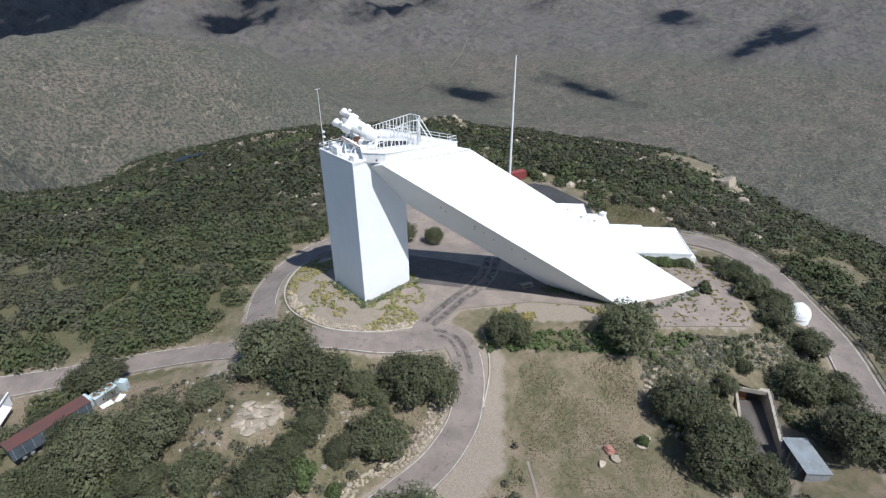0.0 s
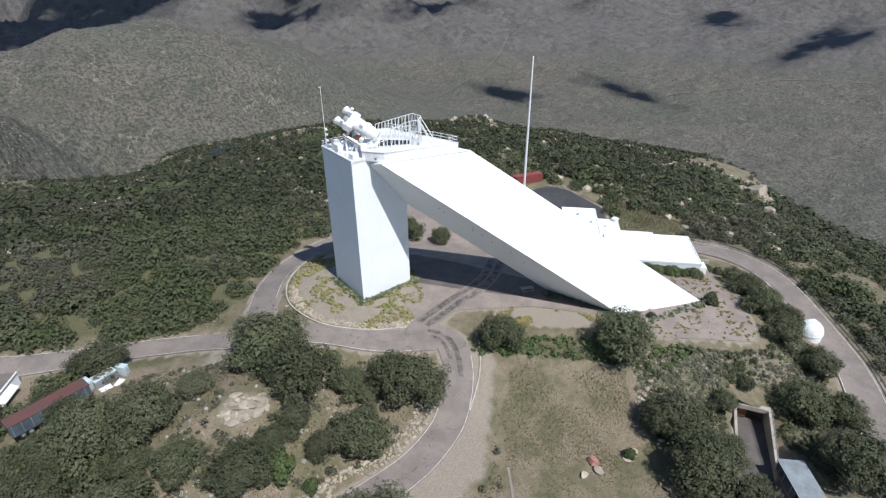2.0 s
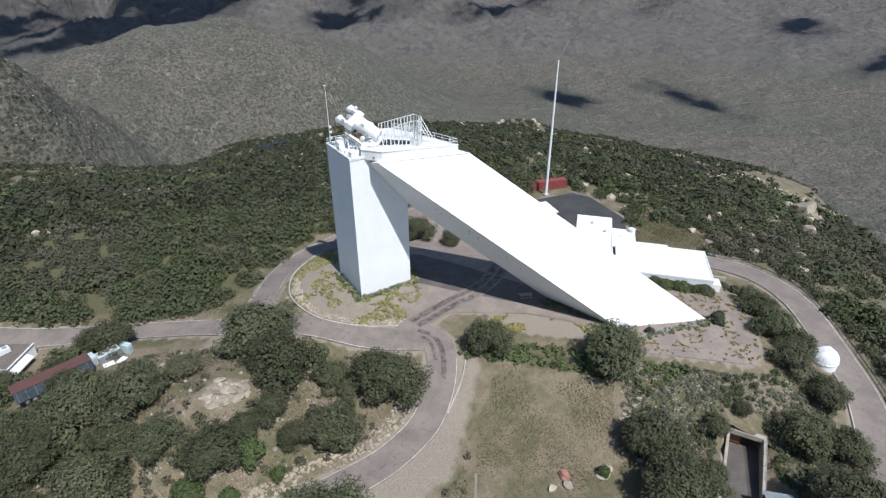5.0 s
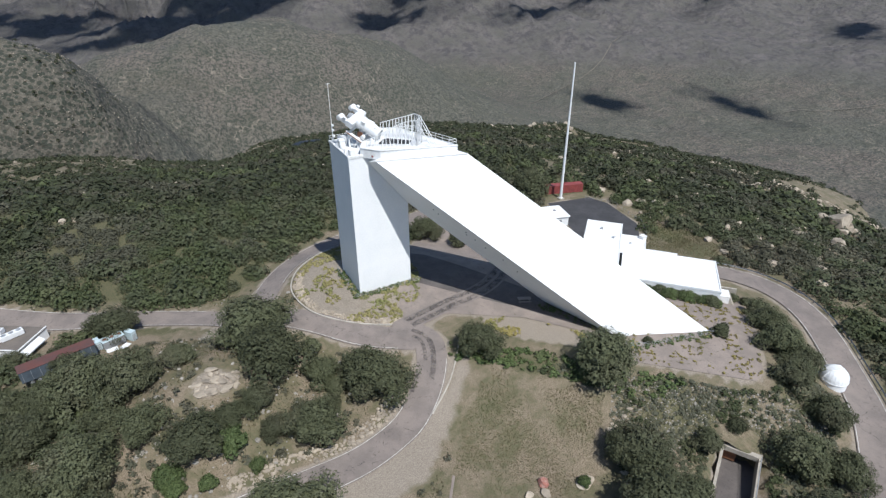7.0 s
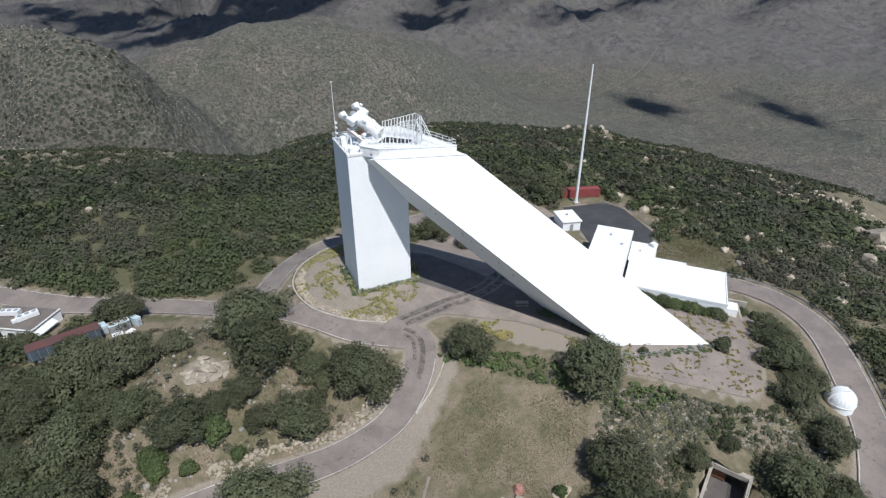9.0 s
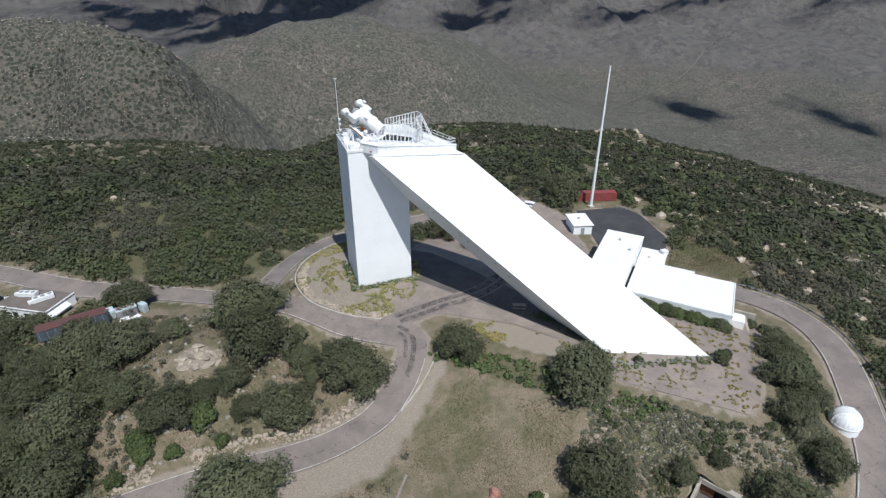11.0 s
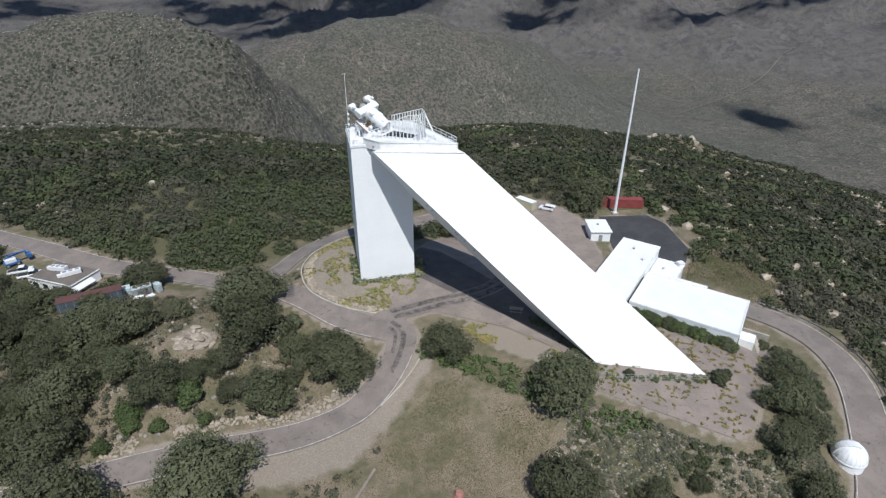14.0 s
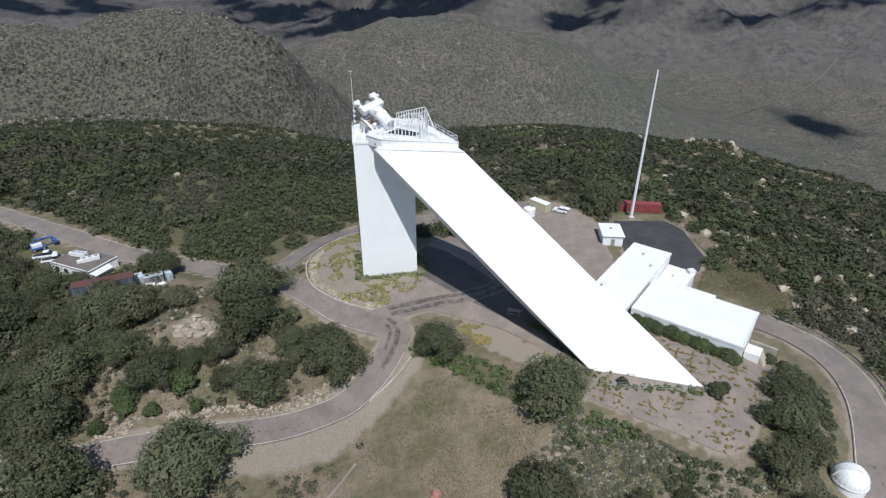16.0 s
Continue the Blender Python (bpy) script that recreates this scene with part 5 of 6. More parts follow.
for i in range(52):
    a, r_ = rng.uniform(0, 6.28), rng.uniform(0, 1) ** 0.6
    boulder(-31.8 + 4.0 * r_ * math.cos(a), -16.8 + 3.0 * r_ * math.sin(a), 0.28 + 0.85 * rng.uniform() ** 2, "pale cracked granite slab among the oaks", rz=rng.uniform(0, 360), stretch=(1.3, 0.8, 0.58), group="granite outcrop")
# large outcrops on the slopes
for x, y, sz in ((211, 8, 8.0), (207, 13, 3.6), (216, 2, 3.6), (206, 3, 2.6), (214, 5, 5), (200, 10, 2.0), (356, 351, 6), (350, 346, 4.5), (343, 352, 4), (362, 345, 4), (295, 330, 5.5), (301, 335, 3.5), (288, 326, 3.5), (310, 330, 3), (325, 332, 3), (335, 320, 4), (318, 300, 3), (338, 330, 5), (117, 31, 1.6), (112, 34, 1.2), (176, 47, 2.4), (182, 42, 1.8), (120, 13.7, 1.9), (196, 6, 2.6), (35, 152, 3.2), (31, 148, 2.2), (101, 11.5, 2.0), (103, 9, 1.3), (150, -20, 3), (146, -24, 2), (24, 148, 2.0), (60, 165, 3)):
    boulder(x, y, sz * 0.85, "large pale granite boulder on the brushy slope", rz=x * 13 % 360, stretch=(1.0, 0.8, 1.25), group="slope boulders")


# ---- trees and brush ----
def leaf_cloud(rng, lobes, count, size, squash=0.8):
    """Small tilted leaf clumps spread over the lobes of a crown: corners and faces."""
    lobes = np.array(lobes)
    area = lobes[:, 3] ** 2
    pick = rng.choice(len(lobes), count, p=area / area.sum())
    d = rng.normal(size=(count, 3))
    d[:, 2] = np.where(d[:, 2] < -0.35 * np.abs(d[:, 2]).max(), -d[:, 2], d[:, 2])
    d /= np.linalg.norm(d, axis=1)[:, None]
    r = lobes[pick, 3] * rng.uniform(0.72, 1.08, count)
    c = lobes[pick, :3] + d * r[:, None] * np.array([1, 1, squash])
    n_ = d + np.array([0, 0, 0.25]) + 0.30 * rng.normal(size=(count, 3))
    n_ /= np.linalg.norm(n_, axis=1)[:, None]
    t_ = np.cross(n_, rng.normal(size=(count, 3)))
    t_ /= np.linalg.norm(t_, axis=1)[:, None]
    b_ = np.cross(n_, t_)
    w = size * rng.uniform(0.6, 1.4, count)[:, None]
    h = w * rng.uniform(0.7, 1.15, count)[:, None]
    q = np.stack([c - t_ * w - b_ * h * 0.6, c + t_ * w - b_ * h * 0.6, c + b_ * h * 1.2 + n_ * w * 0.2], 1)
    return q.reshape(-1, 3)


def fast_mesh(name, v, mat_, per=3):
    k = len(v) // per
    me = bpy.data.meshes.new(name)
    me.vertices.add(len(v))
    me.vertices.foreach_set("co", np.ascontiguousarray(v, np.float32).ravel())
    me.loops.add(len(v))
    me.loops.foreach_set("vertex_index", np.arange(len(v), dtype=np.int32))
    me.polygons.add(k)
    me.polygons.foreach_set("loop_start", np.arange(0, len(v), per, dtype=np.int32))
    me.materials.append(mat_)
    me.update(calc_edges=True)
    me.validate()
    return me


def crown_lobes(rng, n_, spread, low, high):
    out = [(0, 0, low + 0.55 * (high - low), 0.42)]
    for i in range(n_):
        a = i * 2.4 + rng.uniform(-0.5, 0.5)
        r = spread * math.sqrt((i + 0.6) / n_) * rng.uniform(0.8, 1.1)
        z = high - (high - low) * (r / spread) ** 1.6 * rng.uniform(0.55, 0.95) - rng.uniform(0.1, 0.3) * (high - low)
        out.append((r * math.cos(a), r * math.sin(a), z, rng.uniform(0.17, 0.30)))
    return out


def tree_model(seed, leaves, size, clumps=30):
    """Meshes of one oak of unit width: trunk with limbs, crown of many small clumps over a dense heart."""
    rng = np.random.RandomState(seed)
    lobes = crown_lobes(rng, 9, 0.36, 0.18, 0.56)
    knots = []
    for k in range(clumps * 3):
        x, y, z, r = lobes[rng.randint(len(lobes))]
        d = rng.normal(size=3)
        d[2] = abs(d[2]) if rng.uniform() < 0.75 else d[2]
        d /= np.linalg.norm(d)
        p = np.array((x, y, z)) + d * r * np.array((1, 1, 0.8)) * rng.uniform(0.75, 1.0)
        knots.append((*p, rng.uniform(0.05, 0.10)))
    heart = [(x, y, z - 0.03, r * 0.80) for x, y, z, r in lobes]
    crown = fast_mesh("crown", np.concatenate([leaf_cloud(rng, knots, leaves, size), leaf_cloud(rng, lobes, leaves // 3, size), leaf_cloud(rng, heart, leaves // 3, size * 2.4)]), LEAF)
    bm = rod((0, 0, -0.05), (0.01, 0.01, 0.16), 0.045, 0.03, sides=7)
    for x, y, z, r in lobes[1:9]:
        rod((0.01, 0.01, 0.12), (x * 0.8, y * 0.8, z), 0.022, 0.006, into=bm, sides=5)
    trunk = bpy.data.meshes.new("trunk")
    bm.to_mesh(trunk)
    bm.free()
    trunk.materials.append(BARK)
    return trunk, crown


MODELS = [tree_model(100 + k, 6800, 0.0115) for k in range(5)]
BUSHES = [tree_model(200 + k, 2000, 0.026, 20) for k in range(3)]
GREENS = []
for trunk_, crown_ in BUSHES[:2]:
    c2 = crown_.copy()
    c2.materials.clear()
    c2.materials.append(LEAFGREEN)
    GREENS.append((trunk_, c2))


def plant(x, y, width, models, k, name="oak_tree", label="dark evergreen oak with a broad rounded crown", category="tree", tall=1.0, group="summit oaks"):
    ob = thing(name, label, category, Matrix.Translation((x, y, ground_at(x, y))) @ Matrix.Rotation(k * 2.1, 4, "Z") @ Matrix.Diagonal((width, width, width * tall, 1)), group)
    trunk, crown = models[k % len(models)]
    part("trunk", trunk, BARK, ob)
    part("crown", crown, LEAF, ob)
    return ob


OAKS = [(-23.3, -6.1, 14.6), (-22.4, -15.6, 11.8), (-6.4, -26.6, 10.4), (-8.4, -22.4, 8.5), (-19.4, -30.6, 9.2), (-47.8, 15.6, 9.6), (-51.5, -4.6, 11.5), (-44.6, -9.6, 10.2), (-57.6, -4.2, 8.2), (-54.2, 1.0, 7.6),
        (-36.2, -27.2, 9.4), (-43.2, -20.6, 7.2), (-52.4, -24.0, 10.6), (-36.5, -7.7, 5.6), (-51.8, -34.7, 10.5), (-27.2, -46.6, 14.2), (-46.4, -46.4, 12.5), (-60.2, -22.3, 7.5), (-60.5, -11.5, 9.0),
        (-63.5, -1.8, 6.8), (-48.6, -14.6, 6.5), (-14.6, -19.4, 6.0), (-26.4, -23.4, 5.4), (-31.0, -24.6, 5.0), (-25.0, -28.6, 4.6), (-15.8, -26.4, 4.6), (-13.2, -23.0, 4.2), (-59.0, -34.0, 8.5),
        (-70, -24, 13), (-66, -42, 12), (-80, 8, 12), (-71, 11.0, 9), (-79, 17, 9), (-65.5, 12.4, 6), (-90, 18, 11), (-84, 2, 13), (-78, -12, 13), (-92, 6, 12), (-69.5, 3, 8), (-72, -4, 11), (-57, 10.4, 4.6)]
for i, (x, y, w) in enumerate(OAKS):
    plant(x, y, w * 1.14, MODELS, i, tall=0.82 + 0.3 * ((i * 7) % 5) / 5)
EAST = [(12.6, -28.5, 8.2), (28.4, -44, 11.5), (68.4, -48.0, 7.2), (63.4, -53.6, 7.8), (58.0, -60.4, 6.8), (72.5, -43.2, 5.5), (22.8, -58.6, 10.4), (18, -67.0, 11.4), (36.8, -60.8, 4.8),
        (47.5, -69.8, 9.0), (57.6, -67.4, 7), (43.2, -61.2, 3.6), (50.8, -74.6, 7.2), (38.5, -80.6, 11.2), (72, 36.8, 11.5), (28, 24.5, 8.5), (33.5, 16.2, 6), (64, -58, 7), (26.4, -66.4, 6.4), (22, -73, 8)]
for i, (x, y, w) in enumerate(EAST):
    plant(x, y, w * 1.1, MODELS, i + 2, label="dark bushy oak standing on the summit")
for i, (x, y, w) in enumerate([(56.2, -46.2, 3.3), (42.0, -41.6, 2.0), (-14.6, -13.2, 4.2), (58.2, -45.5, 2.2), (74.5, -36.4, 3.0), (76.5, -38, 2.6)]):
    plant(x, y, w, BUSHES, i, "bush", "round dark green bush", "bush", 1.0, "bushes")
for i, (x, y, w) in enumerate([(-40.4, -32.0, 3.2), (-35.9, -33.2, 3.0), (-28.8, -33.0, 2.6), (-44, -35, 3), (13.6, -57.5, 2.2), (-31.5, -28.5, 5), (-41, -30, 4.5)]):
    plant(x, y, w, GREENS, i, "bush", "small bright green bush", "bush", 1.1, "green bushes")
# hedge of weeds along the low building
rng = np.random.RandomState(17)
for i in range(17):
    q = uv(54.5 + i * 1.15, 20.5 + rng.uniform(-0.4, 0.4), 0)
    plant(q.x, q.y, rng.uniform(2.6, 3.9), GREENS if i % 3 else BUSHES, i, "shrub", "green shrub growing along the white wall", "shrub", 0.9, "wall shrubs")

# ---- brush over the slopes: many separate clumps, far too many to count ----
def scatter(rng, count, box_, accept):
    x = rng.uniform(box_[0], box_[2], count)
    y = rng.uniform(box_[1], box_[3], count)
    keep = accept(x, y)
    return x[keep], y[keep]


def bush_field(name, rng, x, y, width, protos, mat_, label, sink=0.08, tall=0.9, lift=0.0):
    out = []
    z = land(x, y) + lift
    for i in range(len(x)):
        p = protos[i % len(protos)]
        a = rng.uniform(0, 6.28)
        w = width[i]
        c, s_ = math.cos(a) * w, math.sin(a) * w
        q = np.empty_like(p)
        q[:, 0] = p[:, 0] * c - p[:, 1] * s_ + x[i]
        q[:, 1] = p[:, 0] * s_ + p[:, 1] * c + y[i]
        q[:, 2] = p[:, 2] * w * tall * rng.uniform(0.75, 1.15) + z[i] - sink * w
        out.append(q)
    return tagged(new(name, fast_mesh(name, np.concatenate(out), mat_)), label, "shrubs", kind="stuff")


rng = np.random.RandomState(31)
PROTO = [leaf_cloud(rng, crown_lobes(rng, 6, 0.33, 0.05, 0.45), 130, 0.070) for k in range(6)]
PROTO_FINE = [leaf_cloud(rng, crown_lobes(rng, 7, 0.33, 0.05, 0.45), 300, 0.050) for k in range(6)]
PROTO_FAR = [leaf_cloud(rng, crown_lobes(rng, 4, 0.30, 0.05, 0.42), 36, 0.125) for k in range(6)]
PROTO_SMALL = [leaf_cloud(rng, crown_lobes(rng, 3, 0.30, 0.05, 0.5), 34, 0.135) for k in range(4)]


def open_ground(x, y):
    """True where brush may grow."""
    ok = road_clear(x, y) > 2.4
    for poly, m_ in ((LAWN, 1.0), (SHOULDER, 0.5), (ISLAND, 0.0), (GRASS_EAST, 0.0)):
        ok &= poly_dist(x, y, poly) > m_
    u, v = 0.688 * x - 0.725 * y, 0.725 * x + 0.688 * y
    ok &= ~((u > 41) & (u < 76) & (v > 18) & (v < 51))
    ok &= np.hypot(x - 69, y + 61.8) > 4.5
    ok &= np.hypot((x + 31.8) / 5.2, (y + 16.8) / 3.8) > 1
    ok &= segdist(x, y, 41, -64, 28, -72) > 4.5
    ok &= segdist(x, y, 34, -73, 29, -79) > 4.5
    ok &= segdist(x, y, -63, 4.5, -45, 12) > 4.5
    ok &= np.hypot(x + 67, y - 21) > 10
    ok &= np.hypot((x + 82) / 8, (y - 32) / 6) > 1
    ok &= np.hypot(x - 83, y - 33) > 9
    ok &= segdist(x, y, -40, 12, -28, 6) > 4
    return ok


def north_brush(x, y):
    r = np.hypot(x - 10, y + 14)
    dens = np.where(x > 88, 0.68, np.where(y > 150, 0.90, 1.35)) + 0.5 * vnoise(x, y, 26, 71)
    side = (y > 20 + 0.0 * x) | (x > 84) | ((x > 70) & (y < -40)) | (x < -50)
    return side & open_ground(x, y) & (np.random.RandomState(3).uniform(size=x.shape) < dens) & (r < 330)


x, y = scatter(rng, 24000, (-190, -90, 300, 320), north_brush)
far_ = np.hypot(x + 25, y + 95)
x, y = x[np.argsort(far_)], y[np.argsort(far_)]
far_ = np.sort(far_)
w = 3.4 + 5.4 * rng.uniform(0, 1, len(x)) ** 1.4
cut, fine_ = far_ < 225, far_ < 168
# three kinds of scrub grow mixed, in drifts
sort_ = vnoise(x, y, 30, 74) + 0.8 * vnoise(x, y, 9, 75) + rng.uniform(-0.55, 0.55, len(x))
GREYISH, OLIVISH = sort_ > 0.28, sort_ < -0.62
DARKISH = ~GREYISH & ~OLIVISH
for kind_, mat_, word in ((DARKISH, SCRUB, "dark green oak"), (GREYISH, GREYSCRUB, "grey-brown"), (OLIVISH, OLIVE, "fresh green")):
    size_ = 0.8 if mat_ is GREYSCRUB else 1.0
    near_ = fine_ & kind_
    bush_field("brush_close", rng, x[near_], y[near_], size_ * w[near_], PROTO_FINE, mat_, "thick " + word + " scrub beside the summit road")
    near_ = cut & ~fine_ & kind_
    bush_field("brush", rng, x[near_], y[near_], size_ * w[near_], PROTO, mat_, "dense " + word + " scrub over the slope")
    bush_field("brush_beyond", rng, x[~cut & kind_], y[~cut & kind_], size_ * w[~cut & kind_], PROTO_FAR, mat_, "dense " + word + " scrub further down the slope")
def far_brush(x, y):
    r = np.hypot(x - 10, y + 14)
    z = land(x, y)
    dens = 0.75 + 0.4 * vnoise(x, y, 60, 73)
    return (r >= 320) & (np.random.RandomState(4).uniform(size=x.shape) < dens) & (z > -260) & (y > -60)
x, y = scatter(rng, 9000, (-700, -60, 800, 1050), far_brush)
bush_field("brush_distant", rng, x, y, rng.uniform(3.5, 8.0, len(x)), PROTO_FAR, SCRUB, "scattered scrub over the distant mountainside")
def ring_brush(x, y):
    r = np.hypot(x - 10, y + 14)
    return (r >= 318) & (r < 600) & (land(x, y) > -230) & (np.random.RandomState(5).uniform(size=x.shape) < 0.9 + 0.4 * vnoise(x, y, 60, 73))
x, y = scatter(rng, 8500, (-330, 130, 520, 600), ring_brush)
bush_field("brush_lower", rng, x, y, rng.uniform(4.0, 8.0, len(x)), PROTO_FAR, SCRUB, "green scrub on the lower mountainside")
# small plants between the trees and on the bank below the pad
def summit_plants(x, y):
    return open_ground(x, y) & (np.random.RandomState(8).uniform(size=x.shape) < 0.75 + 0.6 * vnoise(x, y, 9, 77))
x, y = scatter(rng, 3200, (-95, -75, 4, 24), summit_plants)
bush_field("undergrowth", rng, x, y, rng.uniform(0.6, 2.2, len(x)), PROTO_SMALL, GREYSCRUB, "low grey-green undergrowth between the oaks")
x, y = scatter(rng, 9500, (16, -80, 80, -38), summit_plants)
pale_ = vnoise(x, y, 5, 78) + rng.uniform(-0.6, 0.6, len(x)) > -0.45
bush_field("bank_weeds", rng, x[pale_], y[pale_], rng.uniform(0.45, 1.35, pale_.sum()), PROTO_SMALL, BANKWEED, "grey-green weeds on the stony bank", tall=0.6)
x, y = x[~pale_], y[~pale_]
bush_field("bank_plants", rng, x, y, rng.uniform(0.6, 1.8, len(x)), PROTO_SMALL, OLIVE, "low shrubs on the stony bank")
x, y = scatter(rng, 900, (6, -52, 40, -24), lambda x, y: (np.abs((x - 20) * 0.67 + (y + 36) * 0.74) < 2.6) & (road_clear(x, y) > 0.3))
bush_field("verge_plants", rng, x, y, rng.uniform(0.8, 2.0, len(x)), PROTO_SMALL, LEAFGREEN, "green weeds along the foot of the mound")
def tuft_ground(x, y):
    n_ = vnoise(x, y, 3.0, 81) > -0.15
    return n_ & ((poly_dist(x, y, ISLAND) < -0.6) & ~((x > -0.5) & (x < 12.5) & (y > -0.5) & (y < 12)))
x, y = scatter(rng, 3600, (-14, -15, 17, 29), tuft_ground)
bush_field("island_tufts", rng, x, y, rng.uniform(0.45, 1.2, len(x)), PROTO_SMALL, TUFT, "yellow-green tufts of grass on the island")
def pad_weeds(x, y):
    a, b = (x * 0.80 - y * 0.6), (x * 0.6 + y * 0.80)
    wob = 0.5 * vnoise(x, y, 2.2, 84)
    joint = (np.abs((a + 60 + wob) % 2.4 - 1.2) < 0.13) | (np.abs((b + 60 + wob) % 1.7 - 0.85) < 0.13)
    sown = np.random.RandomState(12).uniform(size=x.shape)
    return (joint | (sown < 0.05)) & (poly_dist(x, y, PAD) < -0.2) & (vnoise(x, y, 1.3, 83) + 0.6 * vnoise(x, y, 7, 86) > 0.02) & (sown < 0.8)
x, y = scatter(rng, 13000, (34, -58, 77, -30), pad_weeds)
bush_field("pad_weeds", rng, x, y, rng.uniform(0.3, 0.7, len(x)), PROTO_SMALL, YELLOW, "yellow weeds in the joints of the paving", lift=0.15)
def yard_weeds(x, y):
    return (poly_dist(x, y, [(16, -21), (24, -22), (36, -37), (32, -40), (22, -31)]) < 0) & (vnoise(x, y, 3, 85) > 0.1)
x, y = scatter(rng, 4200, (14, -42, 38, -18), yard_weeds)
bush_field("yard_weeds", rng, x, y, rng.uniform(0.3, 0.8, len(x)), PROTO_SMALL, YELLOW, "dry yellow weeds on the bare ground", lift=0.12)
def edge_weeds(x, y):
    d = segdist(x, y, -0.9, 11.6, -0.9, -0.9)
    d = np.minimum(d, segdist(x, y, -0.9, -0.9, 13, -0.9))
    d = np.minimum(d, segdist(x, y, 38.5, -41.5, 56, -45.8))
    d = np.minimum(d, segdist(x, y, 32.2, -22.5, 38.8, -39.0) - 0.4)
    return d < 0.9
x, y = scatter(rng, 9000, (-3, -48, 58, 13), edge_weeds)
bush_field("foot_weeds", rng, x, y, rng.uniform(0.5, 1.2, len(x)), PROTO_SMALL, LEAFGREEN, "green weeds along the foot of the white walls")
# grass blades of the lawn and the verges
def grass(name, count, box_, accept, mat_, label, size=(0.08, 0.26)):
    x, y = scatter(rng, count, box_, accept)
    z = land(x, y)
    k = len(x)
    a = rng.uniform(0, 6.28, k)
    h, wd = rng.uniform(*size, k), rng.uniform(0.05, 0.14, k)
    lean = rng.uniform(-0.3, 0.3, (k, 2))
    c, s_ = np.cos(a) * wd, np.sin(a) * wd
    q = np.stack([np.c_[x - c, y - s_, z - 0.02], np.c_[x + c, y + s_, z - 0.02], np.c_[x + lean[:, 0] * h, y + lean[:, 1] * h, z + h]], 1)
    tagged(new(name, fast_mesh(name, q.reshape(-1, 3), mat_)), label, "grass", kind="stuff")
def lawn_spots(x, y):
    return ((poly_dist(x, y, LAWN) < 2.2 * vnoise(x, y, 2.6, 93) - 0.6) | (poly_dist(x, y, GRASS_EAST) < 1)) & (vnoise(x, y, 5, 91) + 0.9 * rng.uniform(-1, 1, x.shape) > 0.0)
grass("lawn_grass", 90000, (-14, -74, 30, -28), lawn_spots, TURF, "short dry grass on the open lawn")
grass("bank_grass", 30000, (76, -26, 99, 6), lawn_spots, TURF, "dry grass behind the low building", (0.15, 0.35))

def oak_grass(x, y):
    return open_ground(x, y) & (vnoise(x, y, 3.5, 92) + 0.7 * rng.uniform(-1, 1, x.shape) > 0.0)
grass("summit_grass", 70000, (-95, -50, 4, 24), oak_grass, TURF, "dry grass between the oaks", (0.15, 0.5))
grass("bank_tufts", 60000, (16, -80, 80, -38), oak_grass, BANKWEED, "tufts of pale grass on the stony bank", (0.15, 0.5))

# ---- stones ----
def stone_field(name, count, box_, accept, size, label, cuts=1, mat_=ROCK):
    x, y = scatter(rng, count, box_, accept)
    z = land(x, y)
    base = []
    for k in range(5):
        me = boulder_mesh("stone", 60 + k, ROCK, 0.7, cuts)
        v = np.empty(len(me.vertices) * 3)
        me.vertices.foreach_get("co", v)
        base.append((v.reshape(-1, 3), np.array([p.vertices[:] for p in me.polygons])))
        bpy.data.meshes.remove(me)
    V_, F_, o = [], [], 0
    for i in range(len(x)):
        v, f_ = base[i % 5]
        a, w = rng.uniform(0, 6.28), size[0] + (size[1] - size[0]) * rng.uniform() ** 2.5
        st = rng.uniform(0.7, 1.3, 3)
        c, s_ = math.cos(a), math.sin(a)
        p = v * st * w
        p = np.c_[p[:, 0] * c - p[:, 1] * s_ + x[i], p[:, 0] * s_ + p[:, 1] * c + y[i], p[:, 2] + z[i] + 0.15 * w]
        V_.append(p)
        F_.append(f_ + o)
        o += len(v)
    V_, F_ = np.concatenate(V_), np.concatenate(F_)
    tagged(new(name, fast_mesh(name, V_[F_.ravel()], mat_)), label, "rocks", kind="stuff")
def bank(x, y):
    out = (x - 44) * -0.593 + (y + 51) * -0.805
    return (out > 3) & (out < 14) & open_ground(x, y)
stone_field("riprap", 9500, (20, -72, 62, -46), bank, (0.06, 0.24), "loose pale stones on the bank", 1, PALEROCK)
def roadside(x, y):
    d = road_clear(x, y)
    return (d > 0.3) & (d < 3.2) & (y < -26) & (x < 0) & (vnoise(x, y, 6, 95) > -0.3) & (poly_dist(x, y, SHOULDER) > 0)
stone_field("roadside_rubble", 11000, (-60, -42, 0, -22), roadside, (0.12, 0.5), "pale rubble along the road's inner edge")
def island_edge(x, y):
    d = poly_dist(x, y, ISLAND)
    return (d < -0.4) & (d > -2.1) & (x < 4) & (y < 17)
stone_field("island_stones", 9000, (-14, -15, 5, 20), island_edge, (0.14, 0.5), "pale stones inside the island's kerb")
def slopes(x, y):
    r = np.hypot(x - 10, y + 14)
    side = (x > 92) | (y > 60)
    patchy = vnoise(x, y, 38, 97) + 0.5 * vnoise(x, y, 11, 98) > np.where(x > 90, 0.05, 0.62)
    return side & patchy & (r < 420) & open_ground(x, y)
stone_field("slope_rocks", 9000, (-120, -90, 380, 400), slopes, (0.5, 2.1), "pale granite rocks between the brush", 1)
def hill_rocks(x, y):
    z = land(x, y)
    return (np.hypot((x + 255) / 420, (y - 820) / 330) < 1.3) & (z > -260)
stone_field("hill_boulders", 11000, (-760, 420, 300, 1180), hill_rocks, (0.5, 1.7), "pale boulders over the rounded hill", 1)
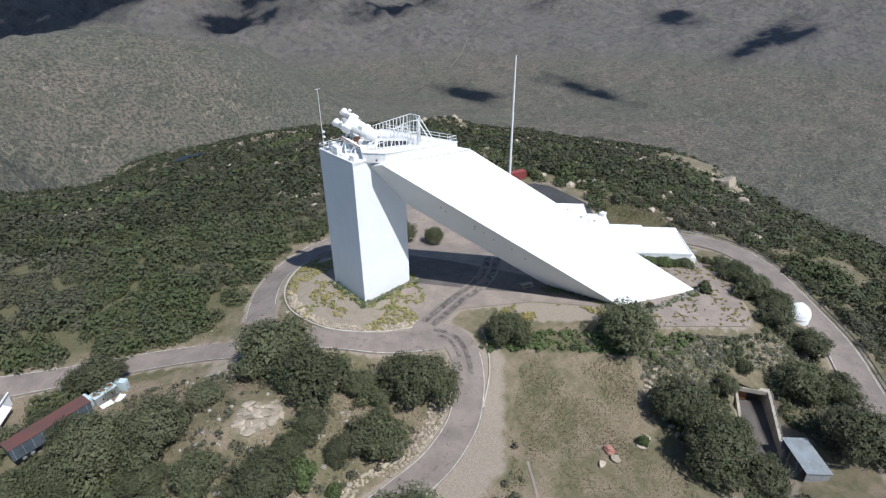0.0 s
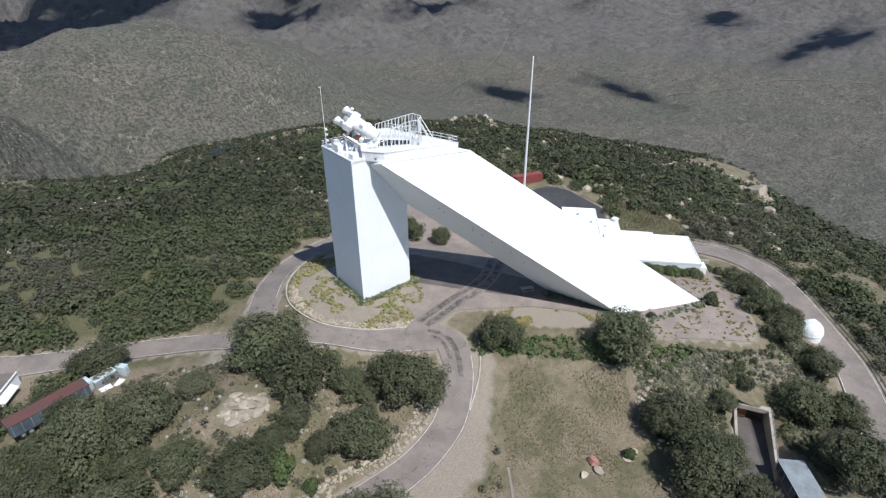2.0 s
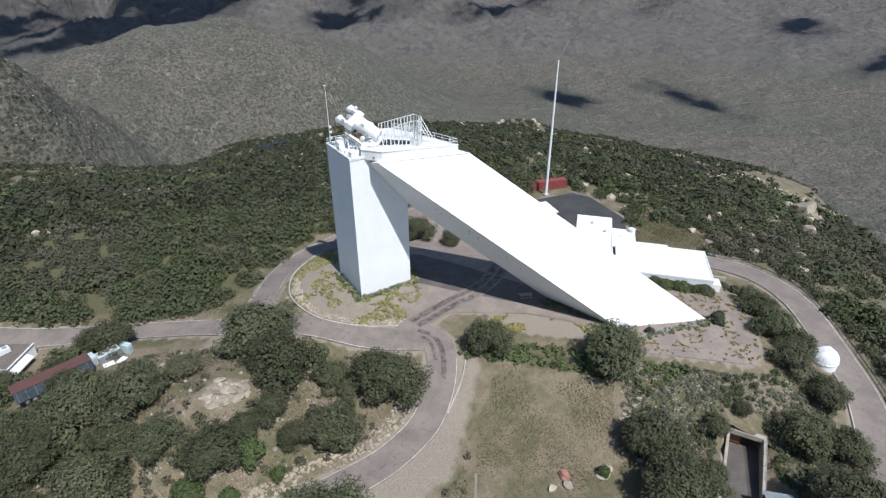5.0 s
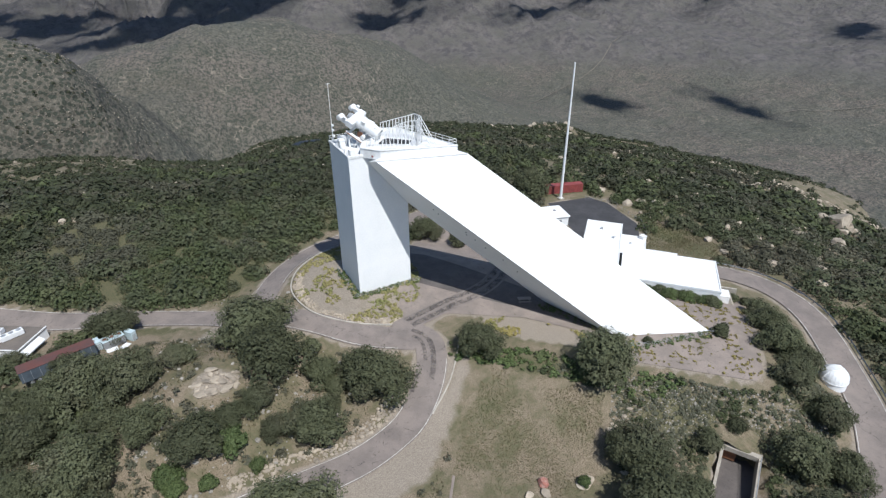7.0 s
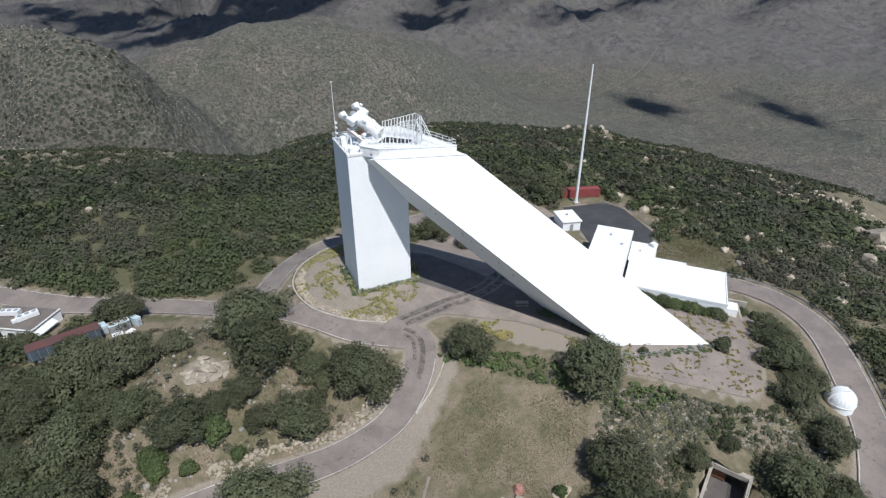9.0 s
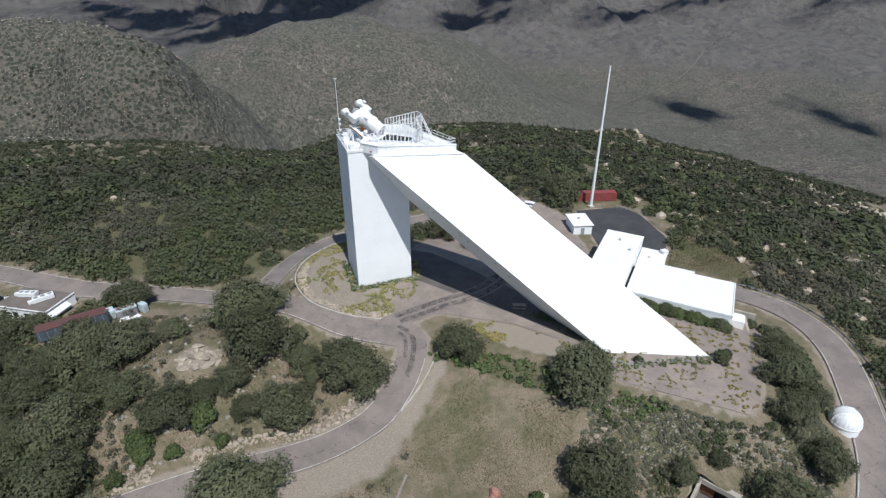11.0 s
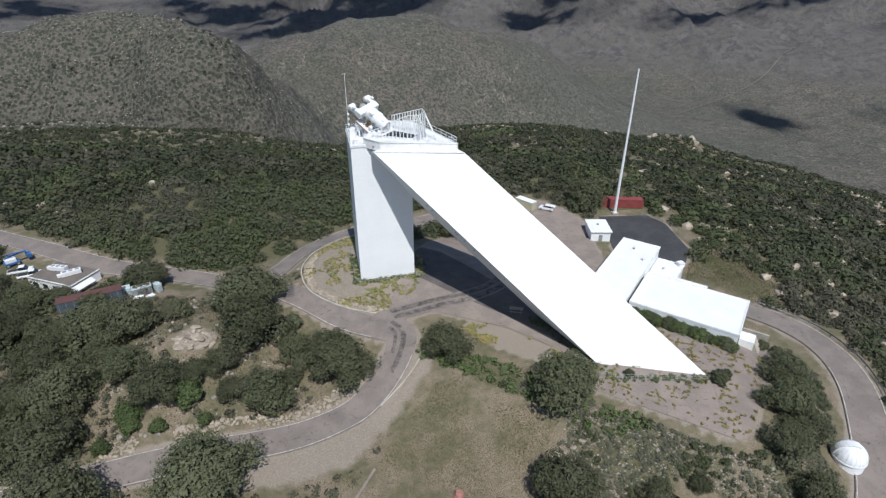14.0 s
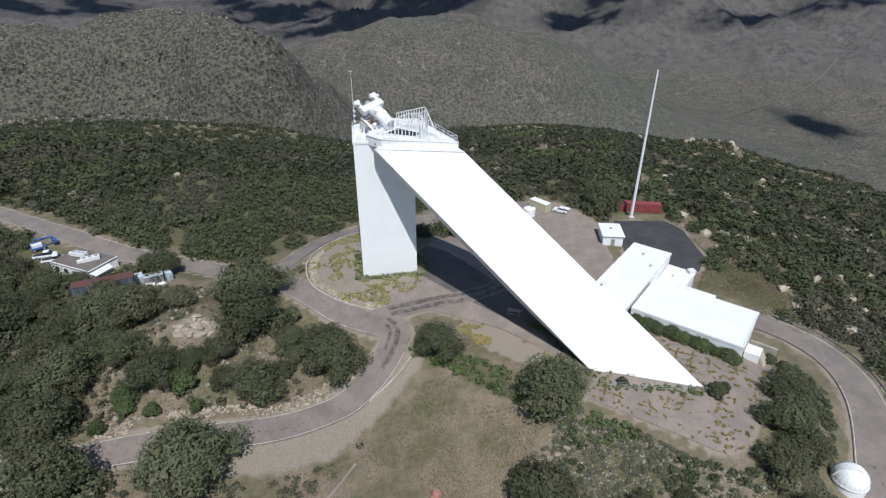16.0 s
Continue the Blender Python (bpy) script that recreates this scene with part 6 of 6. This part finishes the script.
def oak_floor(x, y):
    return open_ground(x, y) & (vnoise(x, y, 8, 99) > 0.25)
stone_field("summit_stones", 2200, (-70, -48, 2, 20), oak_floor, (0.1, 0.6), "stones on the bare soil between the oaks", 1, PALEROCK)

# ---- pool, brush pile, clouds ----
pz_ = ground_at(84, 378)
pool = mesh_of("water_pool", [(84 + 13 * math.cos(a) + 2 * math.sin(3 * a), 380 + 6 * math.sin(a), pz_ + 1.6) for a in np.linspace(0, 2 * math.pi, 28, endpoint=False)], [list(range(28))], WATER)
tagged(new("water_pool", pool), "small dark pool among the rocks", "water", kind="structure")
pile = thing("brush_pile", "heap of dry brown cut branches on the grass", "brush pile", pose(17.2, -64.2, ground_at(17.2, -64.2)))
bm = bmesh.new()
rp = np.random.RandomState(6)
for i in range(90):
    a, b = rp.normal(size=2) * 1.0, rp.normal(size=3) * np.array([1.3, 1.3, 0.3])
    p = Vector((a[0], a[1], 0.2 + abs(rp.normal()) * 0.35))
    rod(p, p + Vector((b[0], b[1], abs(b[2]))), 0.035, 0.012, into=bm, sides=4)
part("branches", bm, DEADTWIG, pile)


def cloud(x, y, z, rx, ry, height, seed):
    """A cumulus over the valley, whose shadow falls at x, y, z."""
    rng_ = np.random.RandomState(seed)
    k = (height - z) / sdir.z
    c = Vector((x, y, z)) + sdir * k
    ob = thing("cloud", "drifting white cumulus cloud high over the valley", "cloud", Matrix.Translation(c), "clouds")
    bm = bmesh.new()
    for i in range(26):
        a, r = rng_.uniform(0, 6.28), rng_.uniform() ** 0.5
        made = bmesh.ops.create_icosphere(bm, subdivisions=2, radius=1.0)["verts"]
        s_ = rng_.uniform(0.22, 0.55)
        for v in made:
            v.co = v.co * (1 + 0.18 * rng_.normal())
        bmesh.ops.transform(bm, matrix=Matrix.Translation((rx * r * math.cos(a), ry * r * math.sin(a), 0)) @ Matrix.Diagonal((rx * s_, ry * s_, 60 * s_ + 20, 1)), verts=made)
    part("billow", bm, CLOUD, ob)
for i, c_ in enumerate([(1850, 1815, -562, 115, 175), (2290, 1500, -560, 85, 300), (3570, 1740, -384, 150, 200), (3520, 1120, -430, 420, 130), (1313, 2397, -358, 70, 45), (-500, 3850, -330, 560, 330), (-230, 3440, -340, 380, 170), (200, 3430, -270, 420, 270), (620, 3380, -250, 300, 260), (1479, 3080, -240, 330, 170), (2050, 2880, -280, 300, 110),
                        (1661, 3450, -272, 420, 160), (3550, 2560, -334, 520, 110), (-1560, 3130, -430, 560, 170), (-1990, 3980, -330, 700, 200), (2862, 2900, -231, 420, 120)]):
    cloud(*c_, 2600, 300 + i)
